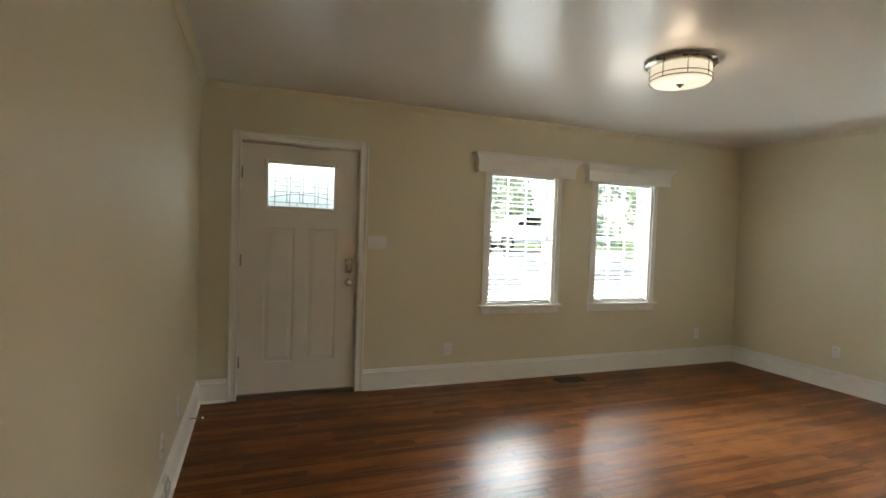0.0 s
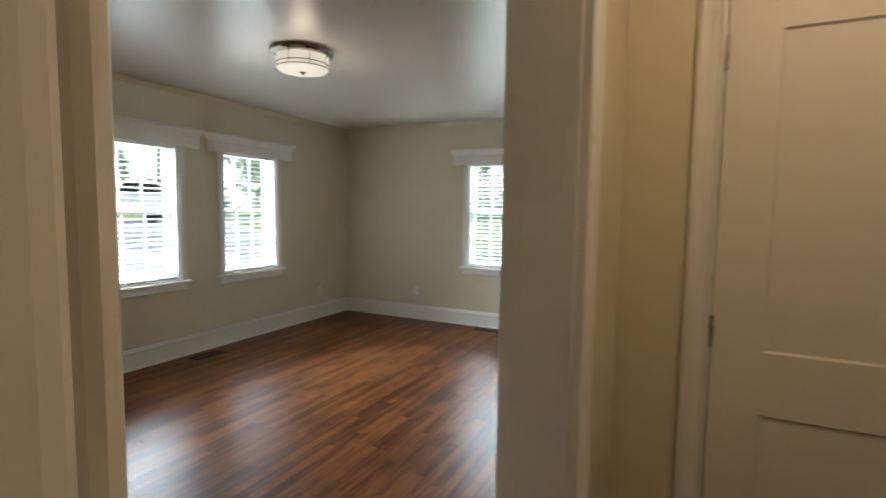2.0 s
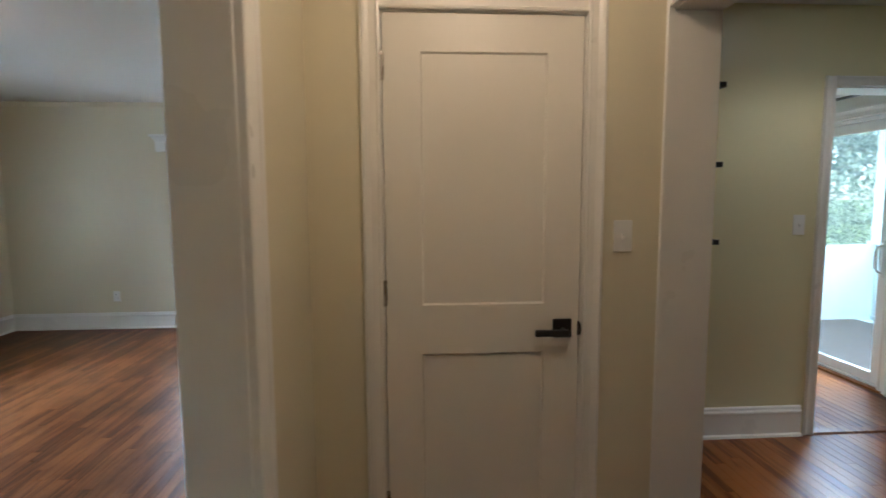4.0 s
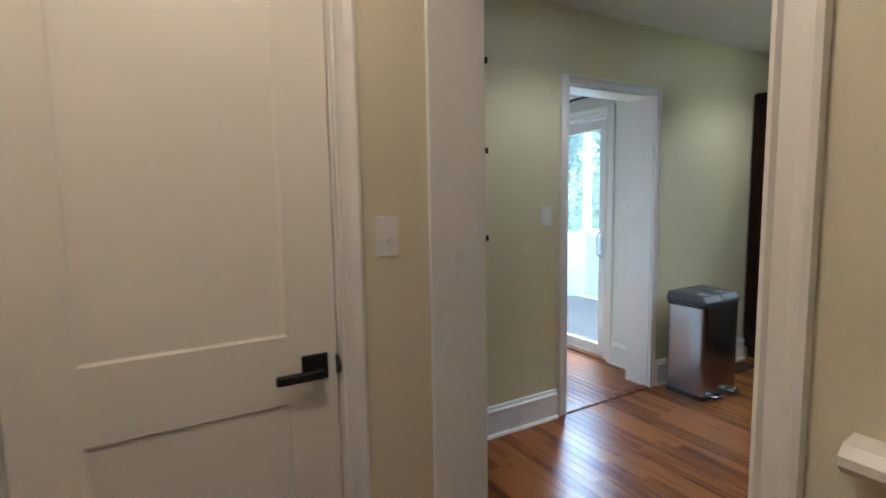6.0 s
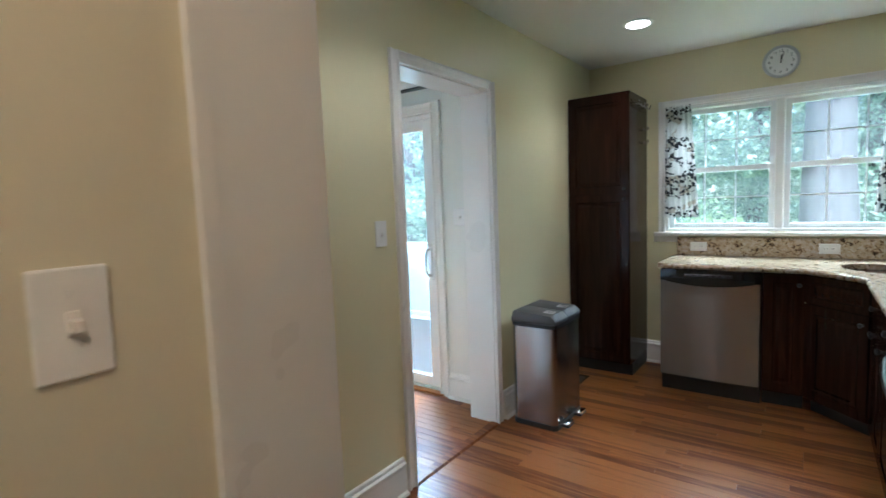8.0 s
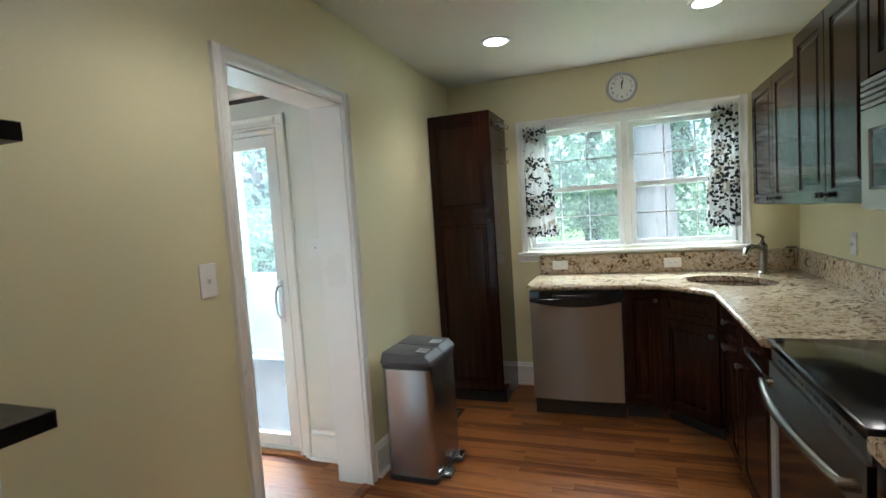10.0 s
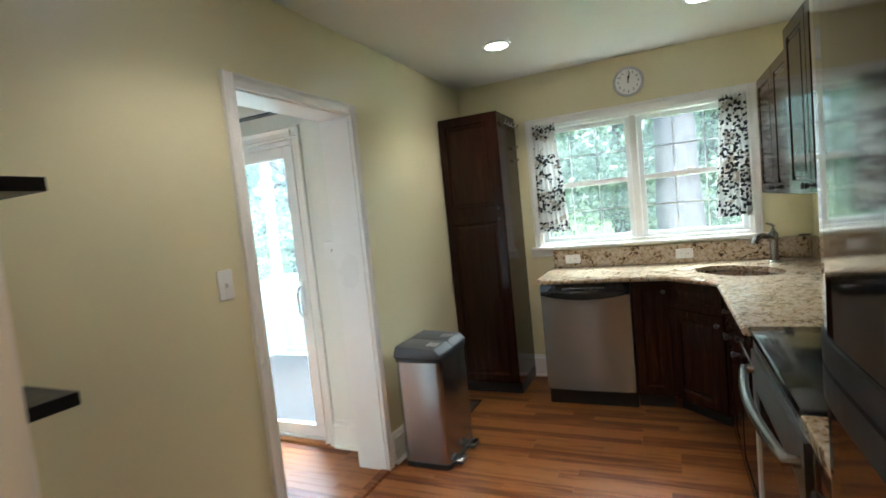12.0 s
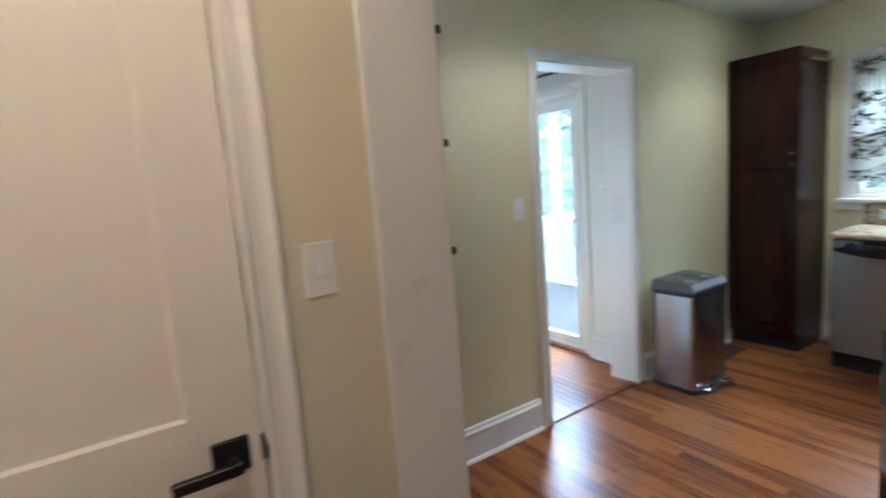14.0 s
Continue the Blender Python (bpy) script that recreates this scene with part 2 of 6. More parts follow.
def cyl(bm, m, r, h, seg=24, r2=None, bevel=0.0):
    vs = bmesh.ops.create_cone(bm, cap_ends=True, segments=seg, radius1=r, radius2=r if r2 is None else r2, depth=h, matrix=m)["verts"]
    if bevel:
        es = [e for e in {e for v in vs for e in v.link_edges} if any(len(f.verts) > 4 for f in e.link_faces)]
        bmesh.ops.bevel(bm, geom=es, offset=bevel, segments=2, affect="EDGES", profile=0.5)
    return vs


def lathe(bm, m, profile, seg=32):
    """Turns (radius, height) pairs round the local z axis."""
    rings = []
    for r, h in profile:
        rings.append([bm.verts.new(m @ Vector((r * math.cos(2 * math.pi * k / seg), r * math.sin(2 * math.pi * k / seg), h))) for k in range(seg)])
    for a, b in zip(rings, rings[1:]):
        for k in range(seg):
            bm.faces.new((a[k], a[(k + 1) % seg], b[(k + 1) % seg], b[k]))
    bm.faces.new(rings[-1])
    bm.faces.new(list(reversed(rings[0])))


def sweep(bm, path, r, seg=10):
    """A round bar along a list of points."""
    pts = [Vector(p) for p in path]
    rings = []
    for i, p in enumerate(pts):
        d = (pts[min(i + 1, len(pts) - 1)] - pts[max(i - 1, 0)]).normalized()
        up = Vector((0, 0, 1)) if abs(d.z) < 0.9 else Vector((1, 0, 0))
        a = d.cross(up).normalized()
        b = a.cross(d)
        rr = r[i] if isinstance(r, (list, tuple)) else r
        rings.append([bm.verts.new(p + rr * (a * math.cos(2 * math.pi * k / seg) + b * math.sin(2 * math.pi * k / seg))) for k in range(seg)])
    for a, b in zip(rings, rings[1:]):
        for k in range(seg):
            bm.faces.new((a[k], a[(k + 1) % seg], b[(k + 1) % seg], b[k]))
    bm.faces.new(rings[-1])
    bm.faces.new(list(reversed(rings[0])))


def prism(bm, outline, z0, z1, bevel=0.0):
    """An upright prism on an outline in plan."""
    lo = [bm.verts.new((x, y, z0)) for x, y in outline]
    hi = [bm.verts.new((x, y, z1)) for x, y in outline]
    n = len(lo)
    top = bm.faces.new(hi)
    bm.faces.new(list(reversed(lo)))
    for k in range(n):
        bm.faces.new((lo[k], lo[(k + 1) % n], hi[(k + 1) % n], hi[k]))
    if bevel:
        bmesh.ops.bevel(bm, geom=list(top.edges), offset=bevel, segments=3, affect="EDGES", profile=0.5)


def profile_run(bm, section, a, b, out):
    """Runs a moulding section of (out, up) pairs from point a to point b; out is the unit way off the wall."""
    a, b, out = Vector(a), Vector(b), Vector(out)
    ra = [bm.verts.new(a + out * u + Vector((0, 0, v))) for u, v in section]
    rb = [bm.verts.new(b + out * u + Vector((0, 0, v))) for u, v in section]
    n = len(section)
    for k in range(n):
        bm.faces.new((ra[k], ra[(k + 1) % n], rb[(k + 1) % n], rb[k]))
    bm.faces.new(ra)
    bm.faces.new(list(reversed(rb)))


def casing_run(bm, a, b, wide, out, section=((0, 0), (0, 0.020), (0.12, 0.022), (0.2, 0.014), (0.55, 0.012), (0.72, 0.016), (0.86, 0.022), (1, 0.019), (1, 0))):
    """A door or window casing board from a to b; wide: the way across it, out: the way off the wall."""
    a, b, wide, out = Vector(a), Vector(b), Vector(wide), Vector(out)
    ra = [bm.verts.new(a + wide * u + out * v) for u, v in section]
    rb = [bm.verts.new(b + wide * u + out * v) for u, v in section]
    n = len(section)
    for k in range(n):
        bm.faces.new((ra[k], ra[(k + 1) % n], rb[(k + 1) % n], rb[k]))
    bm.faces.new(ra)
    bm.faces.new(list(reversed(rb)))


def mesh_of(name, bm, material, smooth=False):
    bmesh.ops.recalc_face_normals(bm, faces=bm.faces)
    me = bpy.data.meshes.new(name)
    bm.to_mesh(me)
    bm.free()
    me.materials.append(material)
    if smooth:
        me.shade_smooth()
        me.set_sharp_from_angle(angle=radians(35))
    return me


def part(name, bm, material, parent, label="", smooth=False):
    ob = new(name, mesh_of(name, bm, material, smooth))
    ob.parent = parent
    if parent.parent is None:
        ob.matrix_parent_inverse = parent.matrix_basis.inverted()
    return tagged(ob, label)


def thing(name, place, label, category, group="", kind=""):
    ob = new(name)
    ob.location = place
    ob.empty_display_size = 0.1
    return tagged(ob, label, category, group, kind)


def solid(name, bm, material, label="", category="", kind="structure", group="", smooth=False):
    return tagged(new(name, mesh_of(name, bm, material, smooth)), label, category, group, kind)


def wall(name, axis, at0, at1, lo, hi, z1, openings, material, label):
    """A wall in the slab at0..at1 of one axis, lo..hi along the other, with openings (lo, hi, z0, z1)."""
    bm = bmesh.new()

    def put(a, b, z0, zt):
        if b - a > 0.001 and zt - z0 > 0.001:
            if axis == "y":
                box(bm, a, b, at0, at1, z0, zt)
            else:
                box(bm, at0, at1, a, b, z0, zt)

    edge = lo
    for a, b, za, zb in sorted(openings):
        put(edge, a, 0, z1)
        put(a, b, 0, za)
        put(a, b, zb, z1)
        edge = b
    put(edge, hi, 0, z1)
    return solid(name, bm, material, label, "wall")


H = 2.46
XL, XR, YF = -0.17, 5.466, 4.29          # living room: left wall, right wall, front wall
YP0, YP1 = 0.265, 0.40                   # partition between hall and living room
XH = 1.60                                # hall wall with the closet door
YK0, YK1 = -1.20, -1.03                  # partition between hall and kitchen
XKW, XKE, YKS = 0.09, 2.53, -4.96        # kitchen: west, east and window walls
XS = 2.72                                # sun room side of the kitchen's east wall
YS = -3.46                               # sun room's wall with the sliding door
WIN = [(2.26, 2.98), (3.46, 4.185)]
WIN3 = (1.75, 2.475)
WZ0, WZ1 = 0.71, 1.99

# ---- walls ----
wall("wall_north", "y", YF, YF + 0.2, XL - 0.15, XR + 0.2, H, [(0.10, 1.055, 0, 2.05)] + [(a, b, WZ0, WZ1) for a, b in WIN], WALL, "cream painted front wall")
wall("wall_east", "x", XR, XR + 0.2, YP0, YF, H, [(WIN3[0], WIN3[1], WZ0, WZ1)], WALL, "cream painted side wall")
wall("wall_west", "x", XL - 0.15, XL, YP1, YF, H, [], WALL, "cream painted plain wall beside the front door")
wall("wall_partition_living", "y", YP0, YP1, -1.5, XR, H, [(0.050, 0.899, 0, 2.06)], WALL, "cream partition wall with a cased opening")
wall("wall_hall_east", "x", XH, XH + 0.11, YK1, YP0, H, [(-0.73, 0.015, 0, 2.06)], WALL, "cream hall wall with a closet door")
wall("wall_partition_kitchen", "y", YK0, YK1, -1.5, XKE, H, [(0.65, 1.60, 0, 2.08)], WALL, "cream partition wall with an opening to the kitchen")
wall("wall_hall_west", "x", -1.65, -1.5, YK0, YP1, H, [], WALL, "cream hall end wall")
wall("wall_kitchen_east", "x", XKE, XS, YKS - 0.2, YK1, H, [(-3.27, -2.455, 0, 2.03)], WALL_K, "cream kitchen wall with a cased doorway")
wall("wall_kitchen_west", "x", XKW - 0.15, XKW, YKS, YK0, H, [], WALL_K, "cream kitchen wall behind the cabinets")
wall("wall_kitchen_south", "y", YKS - 0.2, YKS, XKW - 0.15, XKE, H, [(0.43, 1.92, 1.087, 2.043)], WALL_K, "cream kitchen wall with a double window")
wall("wall_closet_back", "x", 2.42, 2.53, YK1, YP0, H, [], WALL, "closet back wall")
wall("wall_sunroom_south", "y", YS - 0.16, YS, XS, 5.2, H, [(3.10, 4.92, 0, 2.0)], WALL_SUN, "pale painted wall with a sliding glass door")
wall("wall_sunroom_east", "x", 5.2, 5.35, YS - 0.16, -0.6, H, [], WALL_SUN, "pale painted wall")
wall("wall_sunroom_north", "y", -0.75, -0.6, XS, 5.2, H, [], WALL_SUN, "pale painted wall")
for nm, x0, x1, y0, y1, mat, lab in (
        ("ceiling_living", XL - 0.1, XR + 0.1, YP0 + 0.07, YF + 0.1, CEIL, "glossy white painted plaster ceiling"),
        ("ceiling_hall", -1.6, 2.5, YK0 + 0.08, YP0 + 0.069, CEIL_K, "white painted ceiling"),
        ("ceiling_kitchen", XKW - 0.1, XKE + 0.09, YKS - 0.1, YK0 + 0.079, CEIL_K, "satin white painted ceiling"),
        ("ceiling_sunroom", XKE + 0.091, 5.3, YS - 0.1, -0.65, CEIL_K, "white painted ceiling")):
    bm = bmesh.new()
    box(bm, x0, x1, y0, y1, H, H + 0.12)
    solid(nm, bm, mat, lab, "ceiling")
bm = bmesh.new()
box(bm, -1.7, 5.7, -5.3, 4.55, -0.25, -0.014)
solid("subfloor", bm, OAKSUB, "dark subfloor under the boards", "floor")
bm = bmesh.new()
box(bm, -2.2, 6.2, -3.9, 5.0, H + 0.13, H + 0.3)
box(bm, -2.2, 2.9, -5.5, -3.9, H + 0.13, H + 0.3)
solid("roof", bm, OAKSUB, "dark roof deck over the rooms", "roof")


# ---- joinery helpers ----
def turn(deg, x, y, z=0.0):
    return pose(x, y, z, 0, 0, deg)


def fit_part(name, bm, material, parent, m, label="", smooth=False):
    bm.transform(m)
    return part(name, bm, material, parent, label, smooth)


def panel_slab(bm, x0, x1, z0, z1, yf, yb, panels):
    """A door slab, front at yf and back at yb. panels: (x0, x1, z0, z1, rings), rings of (inset, depth), or None for a hole."""
    xs = sorted({x0, x1, *[p[0] for p in panels], *[p[1] for p in panels]})
    zs = sorted({z0, z1, *[p[2] for p in panels], *[p[3] for p in panels]})

    def quad(a, b, c, d):
        bm.faces.new([bm.verts.new(v) for v in (a, b, c, d)])

    for xa, xb in zip(xs, xs[1:]):
        for za, zb in zip(zs, zs[1:]):
            xm, zm = (xa + xb) / 2, (za + zb) / 2
            inside = [p for p in panels if p[0] < xm < p[1] and p[2] < zm < p[3]]
            if not inside:
                quad((xa, yf, za), (xb, yf, za), (xb, yf, zb), (xa, yf, zb))
            if not inside or inside[0][4] is not None:
                quad((xa, yb, za), (xa, yb, zb), (xb, yb, zb), (xb, yb, za))
    quad((x0, yf, z0), (x0, yf, z1), (x0, yb, z1), (x0, yb, z0))
    quad((x1, yf, z0), (x1, yb, z0), (x1, yb, z1), (x1, yf, z1))
    quad((x0, yf, z1), (x1, yf, z1), (x1, yb, z1), (x0, yb, z1))
    quad((x0, yf, z0), (x0, yb, z0), (x1, yb, z0), (x1, yf, z0))
    for a, b, c, d, rings in panels:
        steps = [(0, 0)] + (rings if rings is not None else [(0, yb - yf)])
        for (i0, d0), (i1, d1) in zip(steps, steps[1:]):
            p = [(a + i0, c + i0), (b - i0, c + i0), (b - i0, d - i0), (a + i0, d - i0)]
            q = [(a + i1, c + i1), (b - i1, c + i1), (b - i1, d - i1), (a + i1, d - i1)]
            for k in range(4):
                j = (k + 1) % 4
                quad((p[k][0], yf + d0, p[k][1]), (p[j][0], yf + d0, p[j][1]), (q[j][0], yf + d1, q[j][1]), (q[k][0], yf + d1, q[k][1]))
        if rings is not None:
            i1, d1 = steps[-1]
            quad((a + i1, yf + d1, c + i1), (b - i1, yf + d1, c + i1), (b - i1, yf + d1, d - i1), (a + i1, yf + d1, d - i1))
    bmesh.ops.remove_doubles(bm, verts=bm.verts, dist=0.0002)


RAISED = [(0.004, 0.006), (0.012, 0.007), (0.016, 0.007), (0.045, 0.001)]
SHAKER = [(0.002, 0.004), (0.006, 0.009)]

# ---- skirting, cornices ----
BASE = ((0, 0), (0.018, 0), (0.018, 0.135), (0.022, 0.14), (0.022, 0.152), (0.012, 0.16), (0.010, 0.172), (0.004, 0.18), (0, 0.18))
SHOE = ((0.018, 0), (0.034, 0), (0.031, 0.012), (0.018, 0.018))


def skirting(name, a, b, out, label):
    ob = thing(name, a, label, "baseboard", "", "structure")
    bm = bmesh.new()
    profile_run(bm, BASE, a, b, out)
    part("board", bm, TRIM, ob)
    bm = bmesh.new()
    profile_run(bm, SHOE, a, b, out)
    part("shoe_moulding", bm, TRIM, ob)
    return ob


B0 = "white painted tall baseboard with a moulded top"
skirting("baseboard", (1.112, YF, 0), (XR, YF, 0), (0, -1, 0), B0)
skirting("baseboard", (XL, YF, 0), (0.043, YF, 0), (0, -1, 0), B0)
skirting("baseboard", (XR, YF, 0), (XR, YP1, 0), (-1, 0, 0), B0)
skirting("baseboard", (XL, YP1, 0), (XL, YF, 0), (1, 0, 0), B0)
skirting("baseboard", (1.01, YP1, 0), (XR, YP1, 0), (0, 1, 0), B0)
skirting("baseboard", (XKE, YK0, 0), (XKE, -2.385, 0), (-1, 0, 0), B0)
skirting("baseboard", (XKE, -3.34, 0), (XKE, -4.45, 0), (-1, 0, 0), B0)
skirting("baseboard", (XS, YS, 0), (3.02, YS, 0), (0, 1, 0), B0)
skirting("baseboard", (1.83, YKS, 0), (2.06, YKS, 0), (0, 1, 0), B0)
skirting("baseboard", (1.62, YK0, 0), (XKE, YK0, 0), (0, -1, 0), B0)
CROWN = ((0, 0), (0, -0.045), (0.006, -0.045), (0.012, -0.036), (0.03, -0.014), (0.04, -0.010), (0.04, 0))
for a, b, out in (((XL, YF, H), (XR, YF, H), (0, -1, 0)), ((XR, YF, H), (XR, YP1, H), (-1, 0, 0)), ((XL, YP1, H), (XL, YF, H), (1, 0, 0)), ((XL, YP1, H), (XR, YP1, H), (0, 1, 0))):
    bm = bmesh.new()
    profile_run(bm, CROWN, a, b, out)
    solid("crown_moulding", bm, WALL, "slim crown moulding painted like the wall", "moulding")


def casing(name, m, x0, x1, z1, w, label, jamb=0.0, left=True, right=True, lintel=0.0, section=None):
    """Casing round an opening in local space: x across, y into the wall, z up; jamb: depth of the lining."""
    ob = thing(name, m @ Vector((x0, 0, 0)), label, "door casing", "", "structure")
    for on, nm, a, wide in ((left, "side_casing", x0, -w), (right, "side_casing", x1, w)):
        if on:
            bm = bmesh.new()
            casing_run(bm, (a, 0, 0), (a, 0, z1 + w), (wide, 0, 0), (0, -1, 0), *([section] if section else []))
            fit_part(nm, bm, TRIM, ob, m)
    bm = bmesh.new()
    casing_run(bm, (x0, 0, z1), (x1, 0, z1), (0, 0, w), (0, -1.02, 0))
    if lintel:
        profile_run(bm, ((0, 0), (0.022, 0), (0.03, 0.012), (0.045, 0.02), (0.045, 0.028), (0, 0.028)), (x0 - w - 0.02, 0, z1 + w), (x1 + w + 0.02, 0, z1 + w), (0, -1, 0))
    fit_part("head_casing", bm, TRIM, ob, m)
    if jamb:
        for xa, xb, za, zb in ((x0 - 0.012, x0 + 0.004, 0, z1 - 0.006), (x1 - 0.004, x1 + 0.012, 0, z1 - 0.006), (x0 - 0.012, x1 + 0.012, z1 - 0.006, z1 + 0.01)):
            bm = bmesh.new()
            box(bm, xa, xb, 0.001, jamb, za, zb, 0.002)
            fit_part("jamb", bm, TRIM, ob, m)
    return ob


BEADED = ((0, 0), (0, 0.017), (0.02, 0.020), (0.07, 0.021), (0.11, 0.0185), (0.13, 0.0165), (0.16, 0.0185), (0.22, 0.019), (0.30, 0.018),
          (0.33, 0.0165), (0.72, 0.0165), (0.76, 0.019), (0.82, 0.021), (0.90, 0.021), (0.97, 0.020), (1, 0.018), (1, 0))
casing("door_casing_living", turn(0, 0, YP0 - 0.010), 0.062, 0.887, 2.05, 0.115, "cream painted casing round the living room opening, worn edges", 0.145, section=BEADED)
casing("door_casing_front", turn(0, 0, YF), 0.112, 1.042, 2.04, 0.068, "white casing round the front door", 0.2)
casing("door_casing_closet", turn(-90, XH, 0), -0.006, 0.722, 2.05, 0.068, "white casing round the closet door", 0.11)
casing("door_casing_kitchen", turn(180, 0, YK1), -1.596, -0.665, 2.07, 0.06, "white casing round the kitchen opening", 0.180, left=False)
casing("door_casing_sunroom", turn(-90, XKE, 0), 2.462, 3.262, 2.022, 0.055, "white casing round the sun room doorway", 0.19)
bm = bmesh.new()
casing_run(bm, (1.584, YK1, 0), (1.584, YK1, 2.1), (0.0155, 0, 0), (0, 0.028, 0), ((0, 0), (0, 0.8), (0.2, 1), (0.4, 0.75), (0.7, 0.9), (1, 0.8), (1, 0)))
solid("trim_kitchen_opening", bm, TRIM, "narrow white casing strip at the wall corner", "trim")
bm = bmesh.new()
profile_run(bm, ((0, 0), (0.03, 0.004), (0.042, 0.016), (0.042, 0.028), (0.03, 0.04), (0, 0.046)), (0.555, YK1, 1.03), (-1.45, YK1, 1.03), (0, 1, 0))
solid("trim_chair_rail", bm, TRIM, "white painted chair rail in the hall", "trim")
bm = bmesh.new()
profile_run(bm, ((-0.03, 0), (0.035, 0), (0.026, 0.010), (-0.02, 0.012)), (XKE + 0.01, -3.25, 0.001), (XKE + 0.01, -2.46, 0.001), (-1, 0, 0))
solid("threshold", bm, OAK, "oak threshold strip in the doorway", "threshold")


# ---- doors ----
def butt_hinge(parent, m, z):
    bm = bmesh.new()
    box(bm, -0.012, 0.006, -0.004, 0.002, z, z + 0.09)
    cyl(bm, pose(-0.003, -0.007, z + 0.045), 0.006, 0.094, 10)
    fit_part("hinge", bm, NICKEL, parent, m, "satin metal butt hinge")


def front_door():
    m = turn(0, 0.122, YF + 0.03)
    ob = thing("door_1", (0.57, YF + 0.05, 0.03), "white panelled front door, closed, with a leaded glass light", "door", "", "structure")
    bm = bmesh.new()
    panel_slab(bm, 0, 0.91, 0.032, 2.03, 0, 0.044, [
        (0.19, 0.715, 1.535, 1.885, None), (0.175, 0.405, 0.28, 1.37, RAISED), (0.51, 0.745, 0.28, 1.37, RAISED)])
    fit_part("door_leaf", bm, DOOR, ob, m)
    bm = bmesh.new()
    for xa, xb, za, zb in ((0.165, 0.195, 1.51, 1.91), (0.71, 0.74, 1.51, 1.91), (0.195, 0.71, 1.51, 1.54), (0.195, 0.71, 1.88, 1.91)):
        box(bm, xa, xb, -0.012, 0.0, za, zb, 0.005)
    fit_part("light_frame", bm, DOOR, ob, m)
    bm = bmesh.new()
    box(bm, 0.192, 0.712, 0.016, 0.028, 1.537, 1.883)
    fit_part("pane", bm, LEADGLASS, ob, m, "textured leaded glass pane")
    bm = bmesh.new()

    def came(a, b):
        sweep(bm, [(a[0], 0.012, a[1]), (b[0], 0.009, b[1])], 0.0038, 6)

    top, low, l, r = 1.86, 1.575, 0.205, 0.70
    came((l, low), (r, low))
    arc = [(l + (r - l) * k / 12, 1.80 + 0.035 * math.sin(math.pi * k / 12)) for k in range(13)]
    arc2 = [(x, z - 0.19) for x, z in arc]
    for line in (arc, arc2):
        for a, b in zip(line, line[1:]):
            came(a, b)
    for k, x in enumerate((0.245, 0.338, 0.362, 0.44, 0.464, 0.56, 0.585, 0.66)):
        came((x, low), (x, 1.815))
    for z in (1.66, 1.71, 1.74, 1.77):
        for x0, x1 in ((0.245, 0.338), (0.362, 0.44), (0.464, 0.56), (0.585, 0.66)):
            came((x0, z), (x1, z))
    for x in (0.245, 0.36, 0.42, 0.50, 0.56, 0.66):
        came((x, 1.54), (x, low))
    came((0.41, 1.832), (0.41, 1.88))
    came((0.50, 1.832), (0.50, 1.88))
    fit_part("lead_came", bm, BRONZE, ob, m, "dark lead strips of the glass")
    bm = bmesh.new()
    box(bm, 0.815, 0.875, -0.022, 0, 1.005, 1.135, 0.012, 3)
    lock = fit_part("deadbolt", bm, NICKEL, ob, m, "satin nickel keypad deadbolt", True)
    bm = bmesh.new()
    box(bm, 0.838, 0.852, -0.038, -0.02, 1.03, 1.07, 0.004)
    fit_part("thumb_turn", bm, NICKEL, lock, m)
    bm = bmesh.new()
    lathe(bm, m @ pose(0.848, 0, 0.928, 90), [(0.032, 0), (0.032, 0.006), (0.014, 0.012), (0.012, 0.03), (0.024, 0.04), (0.029, 0.052), (0.024, 0.064), (0.01, 0.068)], 24)
    part("knob", bm, NICKEL, ob, "round satin nickel door knob", True)
    for z in (0.25, 1.06, 1.75):
        butt_hinge(ob, m, z)
    bm = bmesh.new()
    box(bm, -0.02, 0.93, -0.03, 0.08, 0.001, 0.03, 0.004)
    fit_part("sill_plate", bm, BRONZE, ob, m, "dark metal threshold plate")


def closet_door():
    m = turn(-90, XH + 0.004, 0)
    ob = thing("door_2", (XH + 0.02, -0.36, 0.01), "white two-panel shaker closet door, closed", "door", "", "structure")
    bm = bmesh.new()
    panel_slab(bm, 0.002, 0.713, 0.012, 2.0425, 0, 0.035, [(0.133, 0.583, 1.017, 1.913, SHAKER), (0.133, 0.583, 0.22, 0.835, SHAKER)])
    fit_part("door_leaf", bm, DOOR, ob, m)
    for z in (0.22, 1.02, 1.815):
        butt_hinge(ob, m, z)
    bm = bmesh.new()
    box(bm, 0.615, 0.685, -0.010, 0, 0.889, 0.959, 0.002)
    rose = fit_part("handle_rose", bm, BLACK, ob, m, "square black handle rose")
    bm = bmesh.new()
    cyl(bm, pose(0.65, -0.025, 0.918, 90), 0.010, 0.04, 14)
    box(bm, 0.540, 0.664, -0.054, -0.038, 0.904, 0.928, 0.003)
    fit_part("lever", bm, BLACK, rose, m, "straight black door lever")
    bm = bmesh.new()
    cyl(bm, pose(0.712, -0.002, 0.922, 0, 90), 0.026, 0.006, 20)
    fit_part("latch_plate", bm, BLACK, ob, m)


def door_stops(name, m, x0, x1, z1, y):
    bm = bmesh.new()
    for a, b, c, d in ((x0, x0 + 0.03, 0, z1), (x1 - 0.03, x1, 0, z1), (x0 + 0.03, x1 - 0.03, z1 - 0.03, z1)):
        box(bm, a, b, y, y + 0.014, c, d, 0.002)
    bm.transform(m)
    solid(name, bm, TRIM, "white door stop strip inside the frame", "trim")


front_door()
closet_door()
door_stops("trim_front_door", turn(0, 0, YF), 0.105, 1.05, 2.045, 0.0745)
